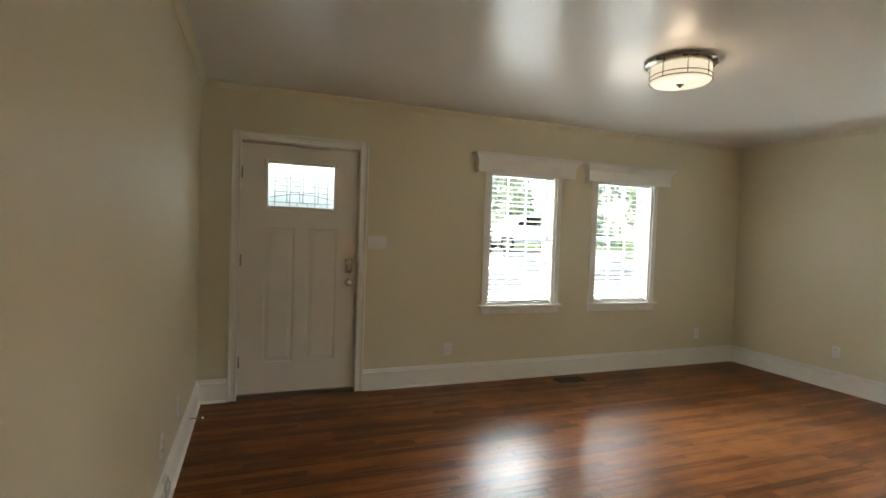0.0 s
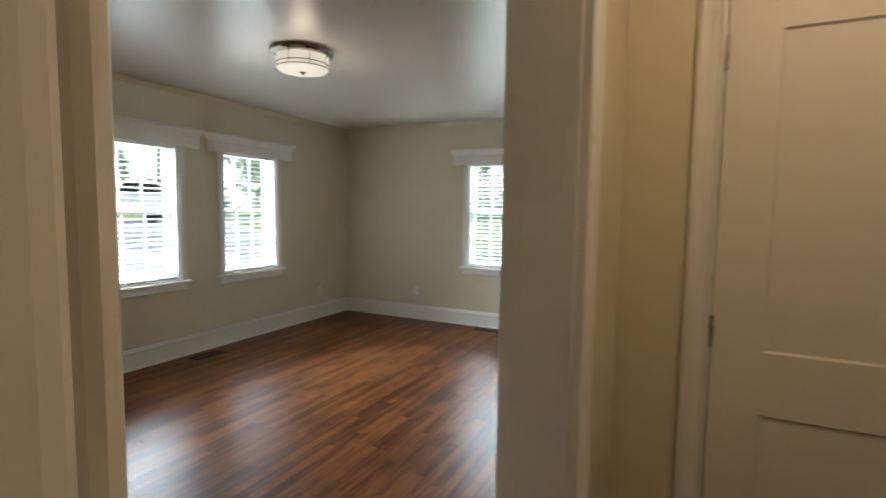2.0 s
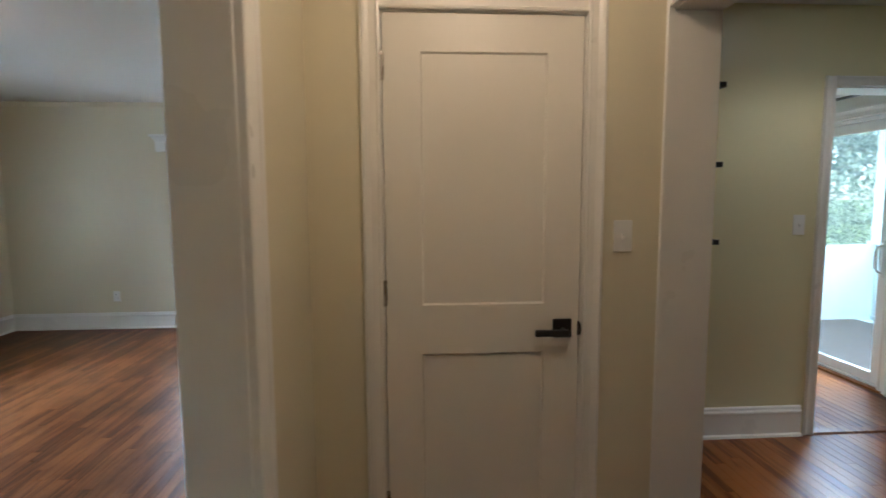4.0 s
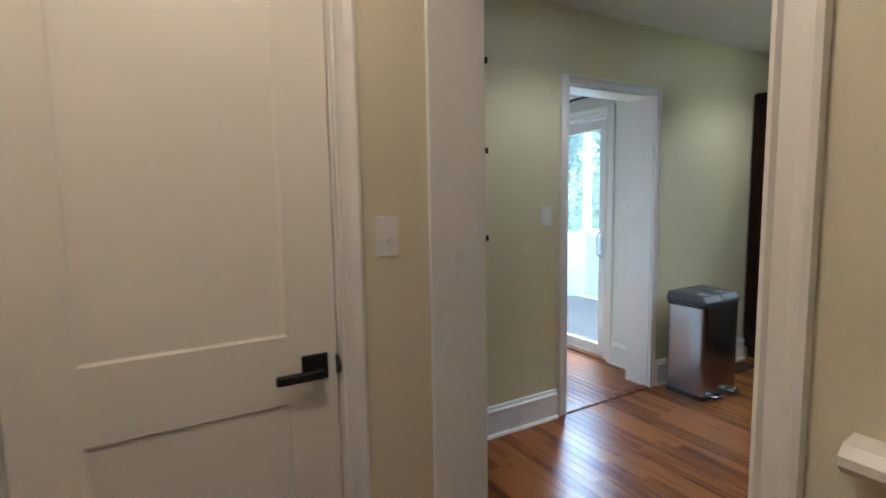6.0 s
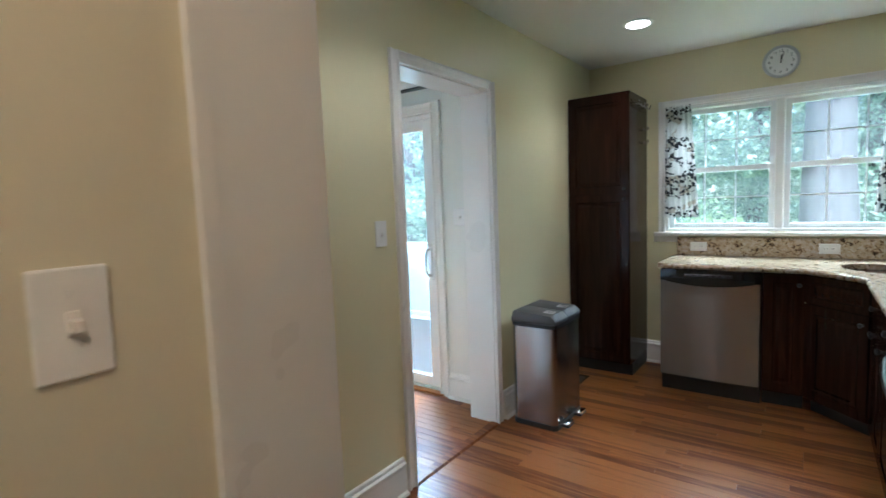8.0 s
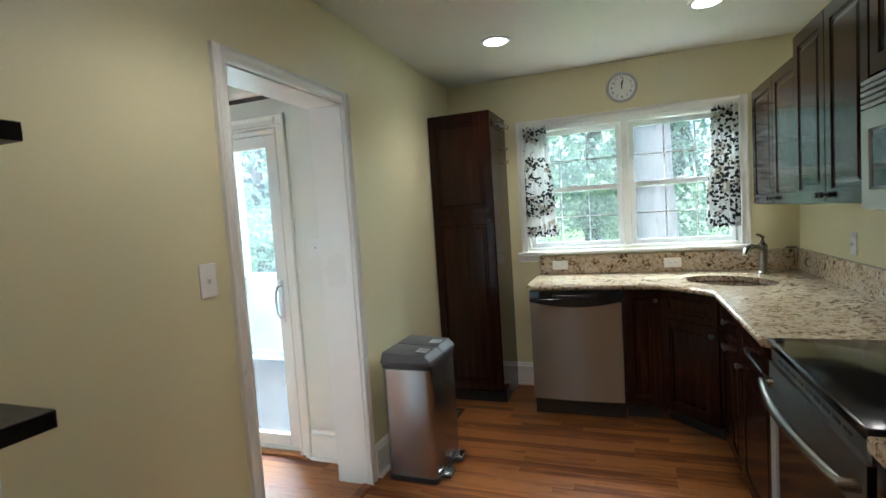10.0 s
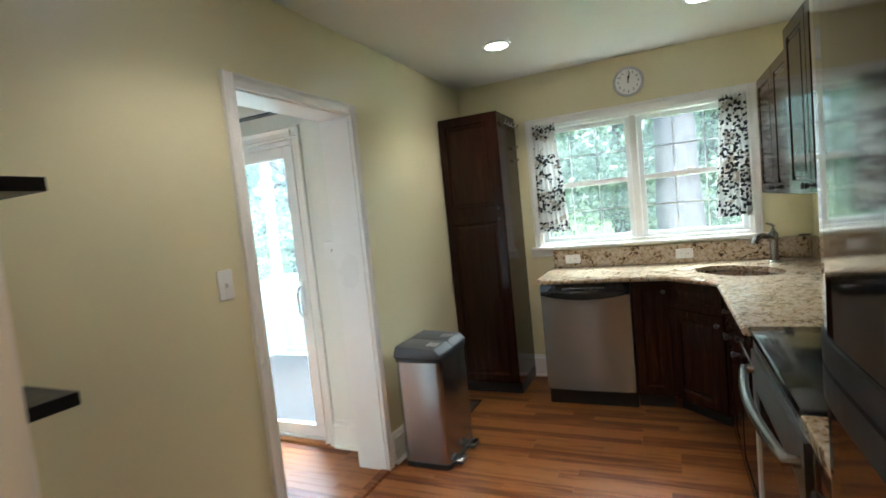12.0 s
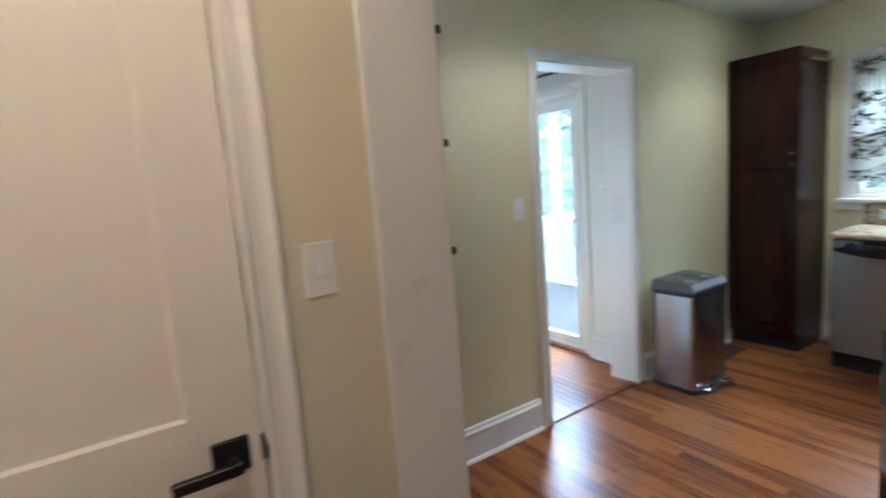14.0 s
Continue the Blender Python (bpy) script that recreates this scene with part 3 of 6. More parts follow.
door_stops("trim_closet_door", turn(-90, XH, 0), -0.01, 0.725, 2.05, 0.043)


# ---- windows ----
def sash(bm, x0, x1, z0, z1, y0, y1, w=0.038):
    for a, b, c, d in ((x0, x0 + w, z0, z1), (x1 - w, x1, z0, z1), (x0 + w, x1 - w, z0, z0 + w), (x0 + w, x1 - w, z1 - w, z1)):
        box(bm, a, b, y0, y1, c, d, 0.003)


def muntins(bm, x0, x1, z0, z1, y0, y1, cols, rows, w=0.014):
    for k in range(1, cols):
        x = x0 + (x1 - x0) * k / cols
        box(bm, x - w / 2, x + w / 2, y0, y1, z0, z1)
    for k in range(1, rows):
        z = z0 + (z1 - z0) * k / rows
        box(bm, x0, x1, y0 + 0.001, y1 - 0.001, z - w / 2, z + w / 2)


def double_hung(ob, m, x0, x1, z0, z1, ym, cols, meet, glazing, bar=0.014, w=0.038):
    """Two sashes with their panes between x0 and x1; ym: depth of the lower sash."""
    for nm, za, zb, y in (("lower_sash", z0, meet + 0.02, ym), ("upper_sash", meet - 0.02, z1, ym + 0.034)):
        bm = bmesh.new()
        sash(bm, x0, x1, za, zb, y, y + 0.032, w)
        fr = fit_part(nm, bm, VINYL, ob, m)
        bm = bmesh.new()
        muntins(bm, x0 + 0.038, x1 - 0.038, za + 0.038, zb - 0.038, y + 0.010, y + 0.022, cols, 2, bar)
        fit_part("glazing_bar", bm, VINYL, fr, m)
        bm = bmesh.new()
        box(bm, x0 + 0.034, x1 - 0.034, y + 0.014, y + 0.018, za + 0.034, zb - 0.034)
        p = fit_part("pane", bm, glazing, fr, m)
        p.visible_shadow = False
    bm = bmesh.new()
    box(bm, (x0 + x1) / 2 - 0.03, (x0 + x1) / 2 + 0.03, ym - 0.008, ym + 0.02, meet + 0.02, meet + 0.034, 0.004)
    fit_part("sash_lock", bm, VINYL, ob, m)


def living_window(name, m, half=0.362):
    ob = thing(name, m @ Vector((0, 0, WZ0)), "white double-hung window with a boxed cornice", "window", "", "structure")
    for xa, xb, za, zb in ((-half, -half + 0.02, WZ0 + 0.02, WZ1 - 0.02), (half - 0.02, half, WZ0 + 0.02, WZ1 - 0.02), (-half, half, WZ1 - 0.02, WZ1), (-half, half, WZ0, WZ0 + 0.02)):
        bm = bmesh.new()
        box(bm, xa, xb, 0.001, 0.199, za, zb)
        fit_part("window_frame", bm, TRIM, ob, m)
    double_hung(ob, m, -half + 0.022, half - 0.022, WZ0 + 0.022, WZ1 - 0.022, 0.085, 3, 1.375, GLASS)
    for s in (-1, 1):
        bm = bmesh.new()
        box(bm, s * half, s * (half + 0.058), -0.019, 0, WZ0, WZ1, 0.004)
        fit_part("side_casing", bm, TRIM, ob, m)
    bm = bmesh.new()
    box(bm, -0.445, 0.445, -0.052, 0.08, WZ0 - 0.018, WZ0 + 0.004, 0.005, 2)
    fit_part("window_sill", bm, TRIM, ob, m)
    bm = bmesh.new()
    box(bm, -0.42, 0.42, -0.02, 0, WZ0 - 0.082, WZ0 - 0.018, 0.004)
    fit_part("apron", bm, TRIM, ob, m)
    co = thing("window_cornice", m @ Vector((0, -0.04, WZ1)), "white boxed window cornice with a crown top", "cornice", "window cornices", "structure")
    bm = bmesh.new()
    box(bm, -0.525, 0.525, -0.085, -0.069, WZ1 - 0.052, WZ1 + 0.072, 0.003)
    box(bm, -0.525, -0.509, -0.069, 0, WZ1 - 0.052, WZ1 + 0.072, 0.003)
    box(bm, 0.509, 0.525, -0.069, 0, WZ1 - 0.052, WZ1 + 0.072, 0.003)
    fit_part("box", bm, TRIM, co, m)
    bm = bmesh.new()
    steps = ((0.0, 0.055), (0.006, 0.062), (0.010, 0.075), (0.026, 0.098), (0.036, 0.104), (0.04, 0.107), (0.04, 0.125))
    rings = [[bm.verts.new(v) for v in ((-0.525 - o, 0, WZ1 + h), (-0.525 - o, -0.085 - o, WZ1 + h), (0.525 + o, -0.085 - o, WZ1 + h), (0.525 + o, 0, WZ1 + h))] for o, h in steps]
    for a, b in zip(rings, rings[1:]):
        for k in range(3):
            bm.faces.new((a[k], a[k + 1], b[k + 1], b[k]))
    bm.faces.new(rings[-1])
    fit_part("crown", bm, TRIM, co, m)
    bl = thing("venetian_blind", m @ Vector((0, 0.04, WZ1 - 0.03)), "white slatted venetian blind, lowered with open slats", "blind", "window blinds")
    bm = bmesh.new()
    box(bm, -half + 0.024, half - 0.024, 0.012, 0.062, WZ1 - 0.066, WZ1 - 0.024, 0.004)
    fit_part("headrail", bm, SLAT, bl, m)
    bm = bmesh.new()
    box(bm, -half + 0.026, half - 0.026, 0.014, 0.060, WZ0 + 0.026, WZ0 + 0.044, 0.005)
    fit_part("bottom_rail", bm, SLAT, bl, m)
    bm = bmesh.new()
    n = 8
    ra = [[bm.verts.new((x, -0.025 + 0.05 * k / n, 0.004 * math.sin(math.pi * k / n) + dz)) for k in range(n + 1)] for x, dz in ((-half + 0.027, 0), (half - 0.027, 0))]
    rb = [[bm.verts.new((x, -0.025 + 0.05 * k / n, 0.004 * math.sin(math.pi * k / n) - 0.0025)) for k in range(n + 1)] for x in (-half + 0.027, half - 0.027)]
    for k in range(n):
        bm.faces.new((ra[0][k], ra[0][k + 1], ra[1][k + 1], ra[1][k]))
        bm.faces.new((rb[0][k + 1], rb[0][k], rb[1][k], rb[1][k + 1]))
    for s, e in ((0, 0), (n, n)):
        bm.faces.new((ra[0][s], ra[1][s], rb[1][s], rb[0][s]))
    slat_mesh = mesh_of("slat", bm, SLAT)
    z, k = WZ0 + 0.075, 0
    while z < WZ1 - 0.07:
        s = new("slat", slat_mesh)
        s.parent = bl
        s.matrix_parent_inverse = bl.matrix_basis.inverted()
        s.matrix_basis = m @ pose(0, 0.037, z, 6 + 2.0 * math.sin(k * 1.7))
        z, k = z + 0.0455, k + 1
    for x in (-0.2, 0.2):
        for y in (0.013, 0.061):
            bm = bmesh.new()
            sweep(bm, [(x, y, WZ0 + 0.03), (x, y, WZ1 - 0.05)], 0.0016, 6)
            fit_part("ladder_cord", bm, SLAT, bl, m)
    for x, z in ((-0.25, 1.26), (0.27, 1.16)):
        bm = bmesh.new()
        sweep(bm, [(x, 0.006, z + 0.02), (x, 0.006, WZ1 - 0.06)], 0.0014, 6)
        lathe(bm, pose(x, 0.006, z), [(0.003, 0.024), (0.006, 0.018), (0.008, 0.0), (0.004, -0.004)], 10)
        fit_part("pull_cord", bm, SLAT, bl, m, "blind cord with a small tassel")


living_window("window_1", turn(0, 2.62, YF))
living_window("window_2", turn(0, 3.822, YF))
living_window("window_3", turn(-90, XR, 2.112))


def kitchen_window():
    m = turn(180, 1.175, YKS)
    z0, z1 = 1.087, 2.043
    ob = thing("window_4", (1.175, YKS, z0), "white twin double-hung kitchen window with glazing bars", "window", "", "structure")
    for xa, xb, za, zb in ((-0.745, -0.725, z0 + 0.02, z1 - 0.02), (0.725, 0.745, z0 + 0.02, z1 - 0.02), (-0.745, 0.745, z1 - 0.02, z1), (-0.745, 0.745, z0, z0 + 0.02)):
        bm = bmesh.new()
        box(bm, xa, xb, 0.001, 0.199, za, zb)
        fit_part("window_frame", bm, TRIM, ob, m)
    bm = bmesh.new()
    box(bm, -0.022, 0.030, 0.02, 0.14, z0 + 0.02, z1 - 0.02, 0.004)
    fit_part("mullion", bm, TRIM, ob, m)
    double_hung(ob, m, -0.723, -0.024, z0 + 0.022, z1 - 0.022, 0.05, 3, 1.555, VEILED, 0.009, 0.036)
    double_hung(ob, m, 0.032, 0.723, z0 + 0.022, z1 - 0.022, 0.05, 3, 1.555, VEILED, 0.009, 0.036)
    for s in (-1, 1):
        bm = bmesh.new()
        casing_run(bm, (s * 0.745, 0, z0 - 0.004), (s * 0.745, 0, z1 + 0.062), (s * 0.052, 0, 0), (0, -1, 0))
        fit_part("side_casing", bm, TRIM, ob, m)
    bm = bmesh.new()
    casing_run(bm, (-0.745, 0, z1), (0.745, 0, z1), (0, 0, 0.062), (0, -1, 0))
    fit_part("head_casing", bm, TRIM, ob, m)
    bm = bmesh.new()
    box(bm, -0.825, 0.825, -0.05, 0.03, z0 - 0.03, z0 - 0.004, 0.005, 2)
    fit_part("window_sill", bm, TRIM, ob, m)
    bm = bmesh.new()
    box(bm, -0.83, -0.65, -0.02, 0, z0 - 0.085, z0 - 0.03, 0.003)
    box(bm, 0.65, 0.83, -0.02, 0, z0 - 0.085, z0 - 0.03, 0.003)
    fit_part("apron", bm, TRIM, ob, m)


kitchen_window()


def sliding_door():
    m = turn(180, 3.10, YS)
    ob = thing("door_3", (4.0, YS - 0.05, 0), "white vinyl sliding glass door, closed", "door", "", "structure")
    bm = bmesh.new()
    casing_run(bm, (0, 0, 0), (0, 0, 2.06), (0.075, 0, 0), (0, -1, 0))
    fit_part("side_casing", bm, TRIM, ob, m)
    bm = bmesh.new()
    casing_run(bm, (-1.82, 0, 2.0), (0.075, 0, 2.0), (0, 0, 0.075), (0, -1.05, 0))
    fit_part("head_casing", bm, TRIM, ob, m)
    for xa, xb, za, zb in ((-0.03, 0, 0.03, 1.97), (-1.82, -1.79, 0.03, 1.97), (-1.82, 0, 1.97, 2.0), (-1.82, 0, 0.0, 0.03)):
        bm = bmesh.new()
        box(bm, xa, xb, 0.02, 0.14, za, zb, 0.003)
        fit_part("door_frame", bm, VINYL, ob, m)
    for xa, xb, y in ((-0.96, -0.032, 0.03), (-1.788, -0.90, 0.085)):
        bm = bmesh.new()
        sash(bm, xa, xb, 0.035, 1.968, y, y + 0.04, 0.075)
        leaf = fit_part("door_leaf", bm, VINYL, ob, m)
        bm = bmesh.new()
        box(bm, xa + 0.07, xb - 0.07, y + 0.017, y + 0.023, 0.105, 1.898)
        p = fit_part("pane", bm, HAZY, leaf, m)
        p.visible_shadow = False
    bm = bmesh.new()
    sweep(bm, [(-0.075, 0.03, 0.86), (-0.075, -0.01, 0.87), (-0.075, -0.028, 0.90), (-0.075, -0.03, 0.96), (-0.075, -0.028, 1.02), (-0.075, -0.01, 1.05), (-0.075, 0.03, 1.06)], 0.009, 8)
    box(bm, -0.09, -0.06, 0.018, 0.032, 0.83, 1.09, 0.004)
    fit_part("pull_handle", bm, VINYL, ob, m, "white looped door pull", True)
    bm = bmesh.new()
    box(bm, -1.84, 0.03, -0.03, 0.09, 0.001, 0.016, 0.004)
    fit_part("sill_strip", bm, OAK, ob, m)
    tr = thing("curtain_track", (3.9, YS + 0.06, 2.2), "white ceiling curtain track with a dark edge", "curtain rail")
    bm = bmesh.new()
    box(bm, -1.95, 0.17, -0.10, -0.03, 2.165, 2.20, 0.004)
    fit_part("rail", bm, VINYL, tr, m)
    bm = bmesh.new()
    box(bm, -1.95, 0.17, -0.094, -0.036, 2.157, 2.165)
    fit_part("track_slot", bm, BLACKPLASTIC, tr, m)
    for x in (0.10, -0.8, -1.7):
        bm = bmesh.new()
        box(bm, x - 0.015, x + 0.015, -0.05, 0.0, 2.17, 2.22, 0.003)
        fit_part("bracket", bm, NICKEL, tr, m)


sliding_door()


# ---- small wall fittings ----
def wall_plate(kind_, m, gang=1):
    """A cover plate in local space: x across, y into the wall, centred on the origin."""
    w = 0.035 * gang + (0.012 if gang > 1 else 0)
    name, label, cat = {"switch": ("light_switch", "white toggle light switch with a cover plate", "light switch"),
                        "outlet": ("wall_outlet", "white double power outlet on the wall", "outlet"),
                        "flat": ("wall_outlet", "white sideways power outlet in the granite splashback", "outlet")}[kind_]
    ob = thing(name, m.translation, label, cat, "switches and outlets")
    bm = bmesh.new()
    if kind_ == "flat":
        box(bm, -0.058, 0.058, -0.007, 0, -0.035, 0.035, 0.003, 2)
    else:
        box(bm, -w, w, -0.007, 0, -0.0575, 0.0575, 0.003, 2)
    fit_part("cover_plate", bm, PLASTIC, ob, m)
    xs = [0] if gang == 1 else [-0.023, 0.023]
    if kind_ == "switch":
        for x in xs:
            bm = bmesh.new()
            box(bm, x - 0.006, x + 0.006, -0.009, -0.006, -0.013, 0.013, 0.001)
            box(bm, x - 0.0048, x + 0.0048, -0.022, -0.007, -0.009, 0.005, 0.0015)
            fit_part("toggle", bm, PLASTIC, ob, m)
            for z in (-0.03, 0.03):
                bm = bmesh.new()
                cyl(bm, pose(x, -0.0075, z, 90), 0.003, 0.002, 10)
                fit_part("screw", bm, PLASTIC, ob, m)
    else:
        for k in (-1, 1):
            c = Vector((0.02 * k, 0, 0)) if kind_ == "flat" else Vector((0, 0, 0.02 * k))
            bm = bmesh.new()
            box(bm, c.x - 0.014, c.x + 0.014, -0.010, -0.006, c.z - 0.013, c.z + 0.013, 0.004, 2)
            so = fit_part("socket", bm, PLASTIC, ob, m)
            for d in (-0.006, 0.006):
                bm = bmesh.new()
                box(bm, c.x + d - 0.001, c.x + d + 0.001, -0.0108, -0.0098, c.z - 0.004, c.z + 0.005)
                fit_part("slot", bm, BLACKPLASTIC, so, m)
    return ob


wall_plate("switch", turn(0, 1.205, YF, 1.267), 2)
wall_plate("outlet", turn(0, 1.89, YF, 0.318))
wall_plate("outlet", turn(0, 4.9, YF, 0.34))
wall_plate("outlet", turn(-90, XR, 3.18, 0.362))
wall_plate("outlet", turn(90, XL, 3.25, 0.33))
wall_plate("outlet", turn(90, XL, 2.72, 0.33))
wall_plate("switch", turn(-90, XH, -0.87, 1.265))
wall_plate("switch", turn(-90, XKE, -2.305, 1.25))
wall_plate("switch", turn(180, 2.86, YS, 1.28), 2)
wall_plate("flat", turn(180, 1.676, YKS + 0.03, 0.972))
wall_plate("flat", turn(180, 0.878, YKS + 0.03, 0.970))
wall_plate("switch", turn(90, XKW, -4.115, 1.135))


REGISTER = paint("dark_register_enamel", (0.022, 0.014, 0.010), 0.75, 0.1, 20, 0.0)


def floor_vent(m):
    ob = thing("floor_register", m.translation, "dark bronze floor heating register", "floor vent", "floor vents")
    bm = bmesh.new()
    for a, b, c, d in ((-0.15, 0.15, -0.065, -0.05), (-0.15, 0.15, 0.05, 0.065), (-0.15, -0.135, -0.05, 0.05), (0.135, 0.15, -0.05, 0.05)):
        box(bm, a, b, c, d, 0.0005, 0.005, 0.001)
    fit_part("frame", bm, REGISTER, ob, m)
    for k in range(12):
        bm = bmesh.new()
        x = -0.125 + 0.0227 * k
        box(bm, x - 0.0025, x + 0.0025, -0.05, 0.05, 0.0005, 0.003)
        fit_part("slat", bm, REGISTER, ob, m)
    bm = bmesh.new()
    box(bm, -0.135, 0.135, -0.05, 0.05, 0.0002, 0.001)
    fit_part("duct", bm, BLACKPLASTIC, ob, m)


floor_vent(turn(0, 3.09, 4.10))
floor_vent(turn(90, 5.33, 2.14))
floor_vent(turn(90, 2.40, -4.2))


def door_stop(x, y, z):
    ob = thing("door_stop", (x, y, z), "small white spring door stop on the baseboard", "door stop")
    bm = bmesh.new()
    sweep(bm, [(x, y, z), (x + 0.07, y, z)], 0.004, 8)
    part("spring", bm, NICKEL, ob)
    bm = bmesh.new()
    cyl(bm, pose(x + 0.075, y, z, 0, 90), 0.007, 0.012, 10)
    part("tip", bm, PLASTIC, ob)


door_stop(XL + 0.02, 3.72, 0.09)


def black_shelf(z):
    ob = thing("wall_shelf", (2.0, YK0 - 0.02, z), "narrow black ledge shelf on the kitchen wall", "shelf", "ledge shelves")
    bm = bmesh.new()
    box(bm, 1.80, 2.42, YK0 - 0.170, YK0 - 0.001, z - 0.0105, z + 0.0105, 0.001)
    part("ledge", bm, BLACK, ob)


for z in (1.858, 1.539, 1.219):
    black_shelf(z)

# ---- lamps ----
SHADE = glow("opal_glass_shade", (1.0, 0.88, 0.66), 0.28)
CANGLOW = glow("downlight_lens", (1.0, 0.92, 0.8), 4.0)


def ceiling_lamp(x, y, label):
    ob = thing("ceiling_lamp", (x, y, H), label, "ceiling lamp")
    m = pose(x, y, H)
    bm = bmesh.new()
    lathe(bm, m, [(0.06, 0), (0.198, -0.001), (0.205, -0.012), (0.205, -0.02), (0.188, -0.034), (0.178, -0.036), (0.10, -0.037)], 48)
    part("canopy", bm, NICKEL, ob, "brushed nickel canopy ring", True)
    bm = bmesh.new()
    lathe(bm, m, [(0.10, -0.037), (0.172, -0.038), (0.172, -0.118), (0.166, -0.126), (0.10, -0.134), (0.02, -0.136)], 48)
    sh = part("shade", bm, SHADE, ob, "lit opal glass drum shade", True)
    sh.visible_shadow = False
    for z, r in ((-0.092, 0.1745), (-0.118, 0.176)):
        bm = bmesh.new()
        sweep(bm, [(x + r * math.cos(2 * math.pi * k / 48), y + r * math.sin(2 * math.pi * k / 48), H + z) for k in range(49)], 0.0032, 8)
        part("ring", bm, BRONZE, ob, "", True)
    for k in range(8):
        a = 2 * math.pi * k / 8 + 0.2
        bm = bmesh.new()
        cx, cy = x + 0.1745 * math.cos(a), y + 0.1745 * math.sin(a)
        sweep(bm, [(cx, cy, H - 0.037), (cx, cy, H - 0.118)], 0.0028, 6)
        lathe(bm, pose(cx, cy, H - 0.092), [(0.003, -0.006), (0.007, 0), (0.003, 0.006)], 8)
        part("bar", bm, BRONZE, ob)
    bm = bmesh.new()
    lathe(bm, m, [(0.006, -0.134), (0.022, -0.137), (0.02, -0.142), (0.008, -0.146), (0.009, -0.152), (0.003, -0.156)], 20)
    part("finial", bm, BRONZE, ob, "", True)


ceiling_lamp(2.62, 2.47, "drum ceiling lamp of lit opal glass with nickel bands")


def downlight(x, y):
    ob = thing("downlight", (x, y, H), "round recessed ceiling downlight, switched on", "ceiling lamp", "kitchen downlights")
    bm = bmesh.new()
    lathe(bm, pose(x, y, H), [(0.05, -0.001), (0.092, -0.001), (0.092, -0.005), (0.074, -0.009), (0.05, -0.009)], 40)
    part("trim_ring", bm, PLASTIC, ob, "", True)
    bm = bmesh.new()
    lathe(bm, pose(x, y, H), [(0.01, -0.0095), (0.07, -0.0095), (0.065, -0.012), (0.01, -0.012)], 40)
    ln = part("lens", bm, CANGLOW, ob, "glowing lens")
    ln.visible_shadow = False


# the last of these has no seen counterpart; it houses the added third spot
for cx, cy in ((1.89, -4.06), (0.74, -4.06), (1.89, -2.2)):
    downlight(cx, cy)

# ---- kitchen cabinets ----
def knob(parent, m, x, z):
    bm = bmesh.new()
    lathe(bm, m @ pose(x, 0, z, 90), [(0.006, 0), (0.005, 0.012), (0.012, 0.018), (0.014, 0.024), (0.010, 0.029), (0.003, 0.031)], 16)
    part("knob", bm, BLACK, parent, "small round black knob", True)


def cabinet_front(ob, m, name, x0, x1, z0, z1, knob_at=None):
    bm = bmesh.new()
    fw = 0.055 if z1 - z0 > 0.25 else 0.035
    panel_slab(bm, x0 + 0.0015, x1 - 0.0015, z0 + 0.0015, z1 - 0.0015, -0.02, -0.0005,
               [(x0 + fw, x1 - fw, z0 + fw, z1 - fw, [(0.003, 0.005), (0.012, 0.007), (0.016, 0.007), (0.034, 0.002)])])
    leaf = fit_part(name, bm, CHERRY, ob, m)
    if knob_at:
        knob(leaf, m @ pose(0, -0.02, 0), *knob_at)
    return leaf


def cabinet(name, m, w, depth, z0, z1, fronts, label, toe=False, group=""):
    ob = thing(name, m @ Vector((w / 2, depth / 2, z0)), label, "cabinet", group)
    bm = bmesh.new()
    box(bm, 0, w, 0, depth, z0 + (0.1 if toe else 0), z1, 0.001)
    fit_part("body", bm, CHERRY, ob, m)
    if toe:
        bm = bmesh.new()
        box(bm, 0.001, w - 0.001, 0.06, depth, z0, z0 + 0.1)
        fit_part("toe_kick", bm, BLACKPLASTIC, ob, m)
    for nm, a, b, c, d, k in fronts:
        cabinet_front(ob, m, nm, a, b, c, d, k)
    return ob


# tall pantry beside the window
pm = turn(180, 2.526, -4.470)
pantry = cabinet("pantry_cabinet", pm, 0.465, 0.480, 0.0, 2.14, [
    ("door", 0.005, 0.46, 0.115, 1.392, (0.435, 1.36)), ("door", 0.005, 0.46, 1.40, 2.125, (0.435, 1.435))],
    "tall dark cherry pantry cabinet with two panelled doors", True)
rack = thing("hook_rack", (2.06, -4.6, 2.08), "wooden hook rack with metal hooks on the cabinet side", "hook rack")
bm = bmesh.new()
box(bm, 2.057, 2.069, -4.90, -4.52, 2.03, 2.09, 0.003)
part("board", bm, CHERRY, rack)
for k in range(5):
    y = -4.55 - 0.08 * k
    bm = bmesh.new()
    sweep(bm, [(2.058, y, 2.065), (2.035, y, 2.062), (2.022, y, 2.05), (2.018, y, 2.062), (2.012, y, 2.078)], 0.004, 8)
    part("hook", bm, NICKEL, rack, "", True)
for y, z in ((-4.86, 1.90), (-4.86, 1.80)):
    ob = thing("wall_hook", (2.06, y, z), "small dark hook on the cabinet side", "hook")
    bm = bmesh.new()
    sweep(bm, [(2.068, y, z), (2.04, y, z - 0.01), (2.03, y, z - 0.002), (2.028, y, z + 0.012)], 0.005, 8)
    cyl(bm, pose(2.064, y, z, 0, 90), 0.012, 0.006, 12)
    part("hook", bm, BRONZE, ob, "", True)

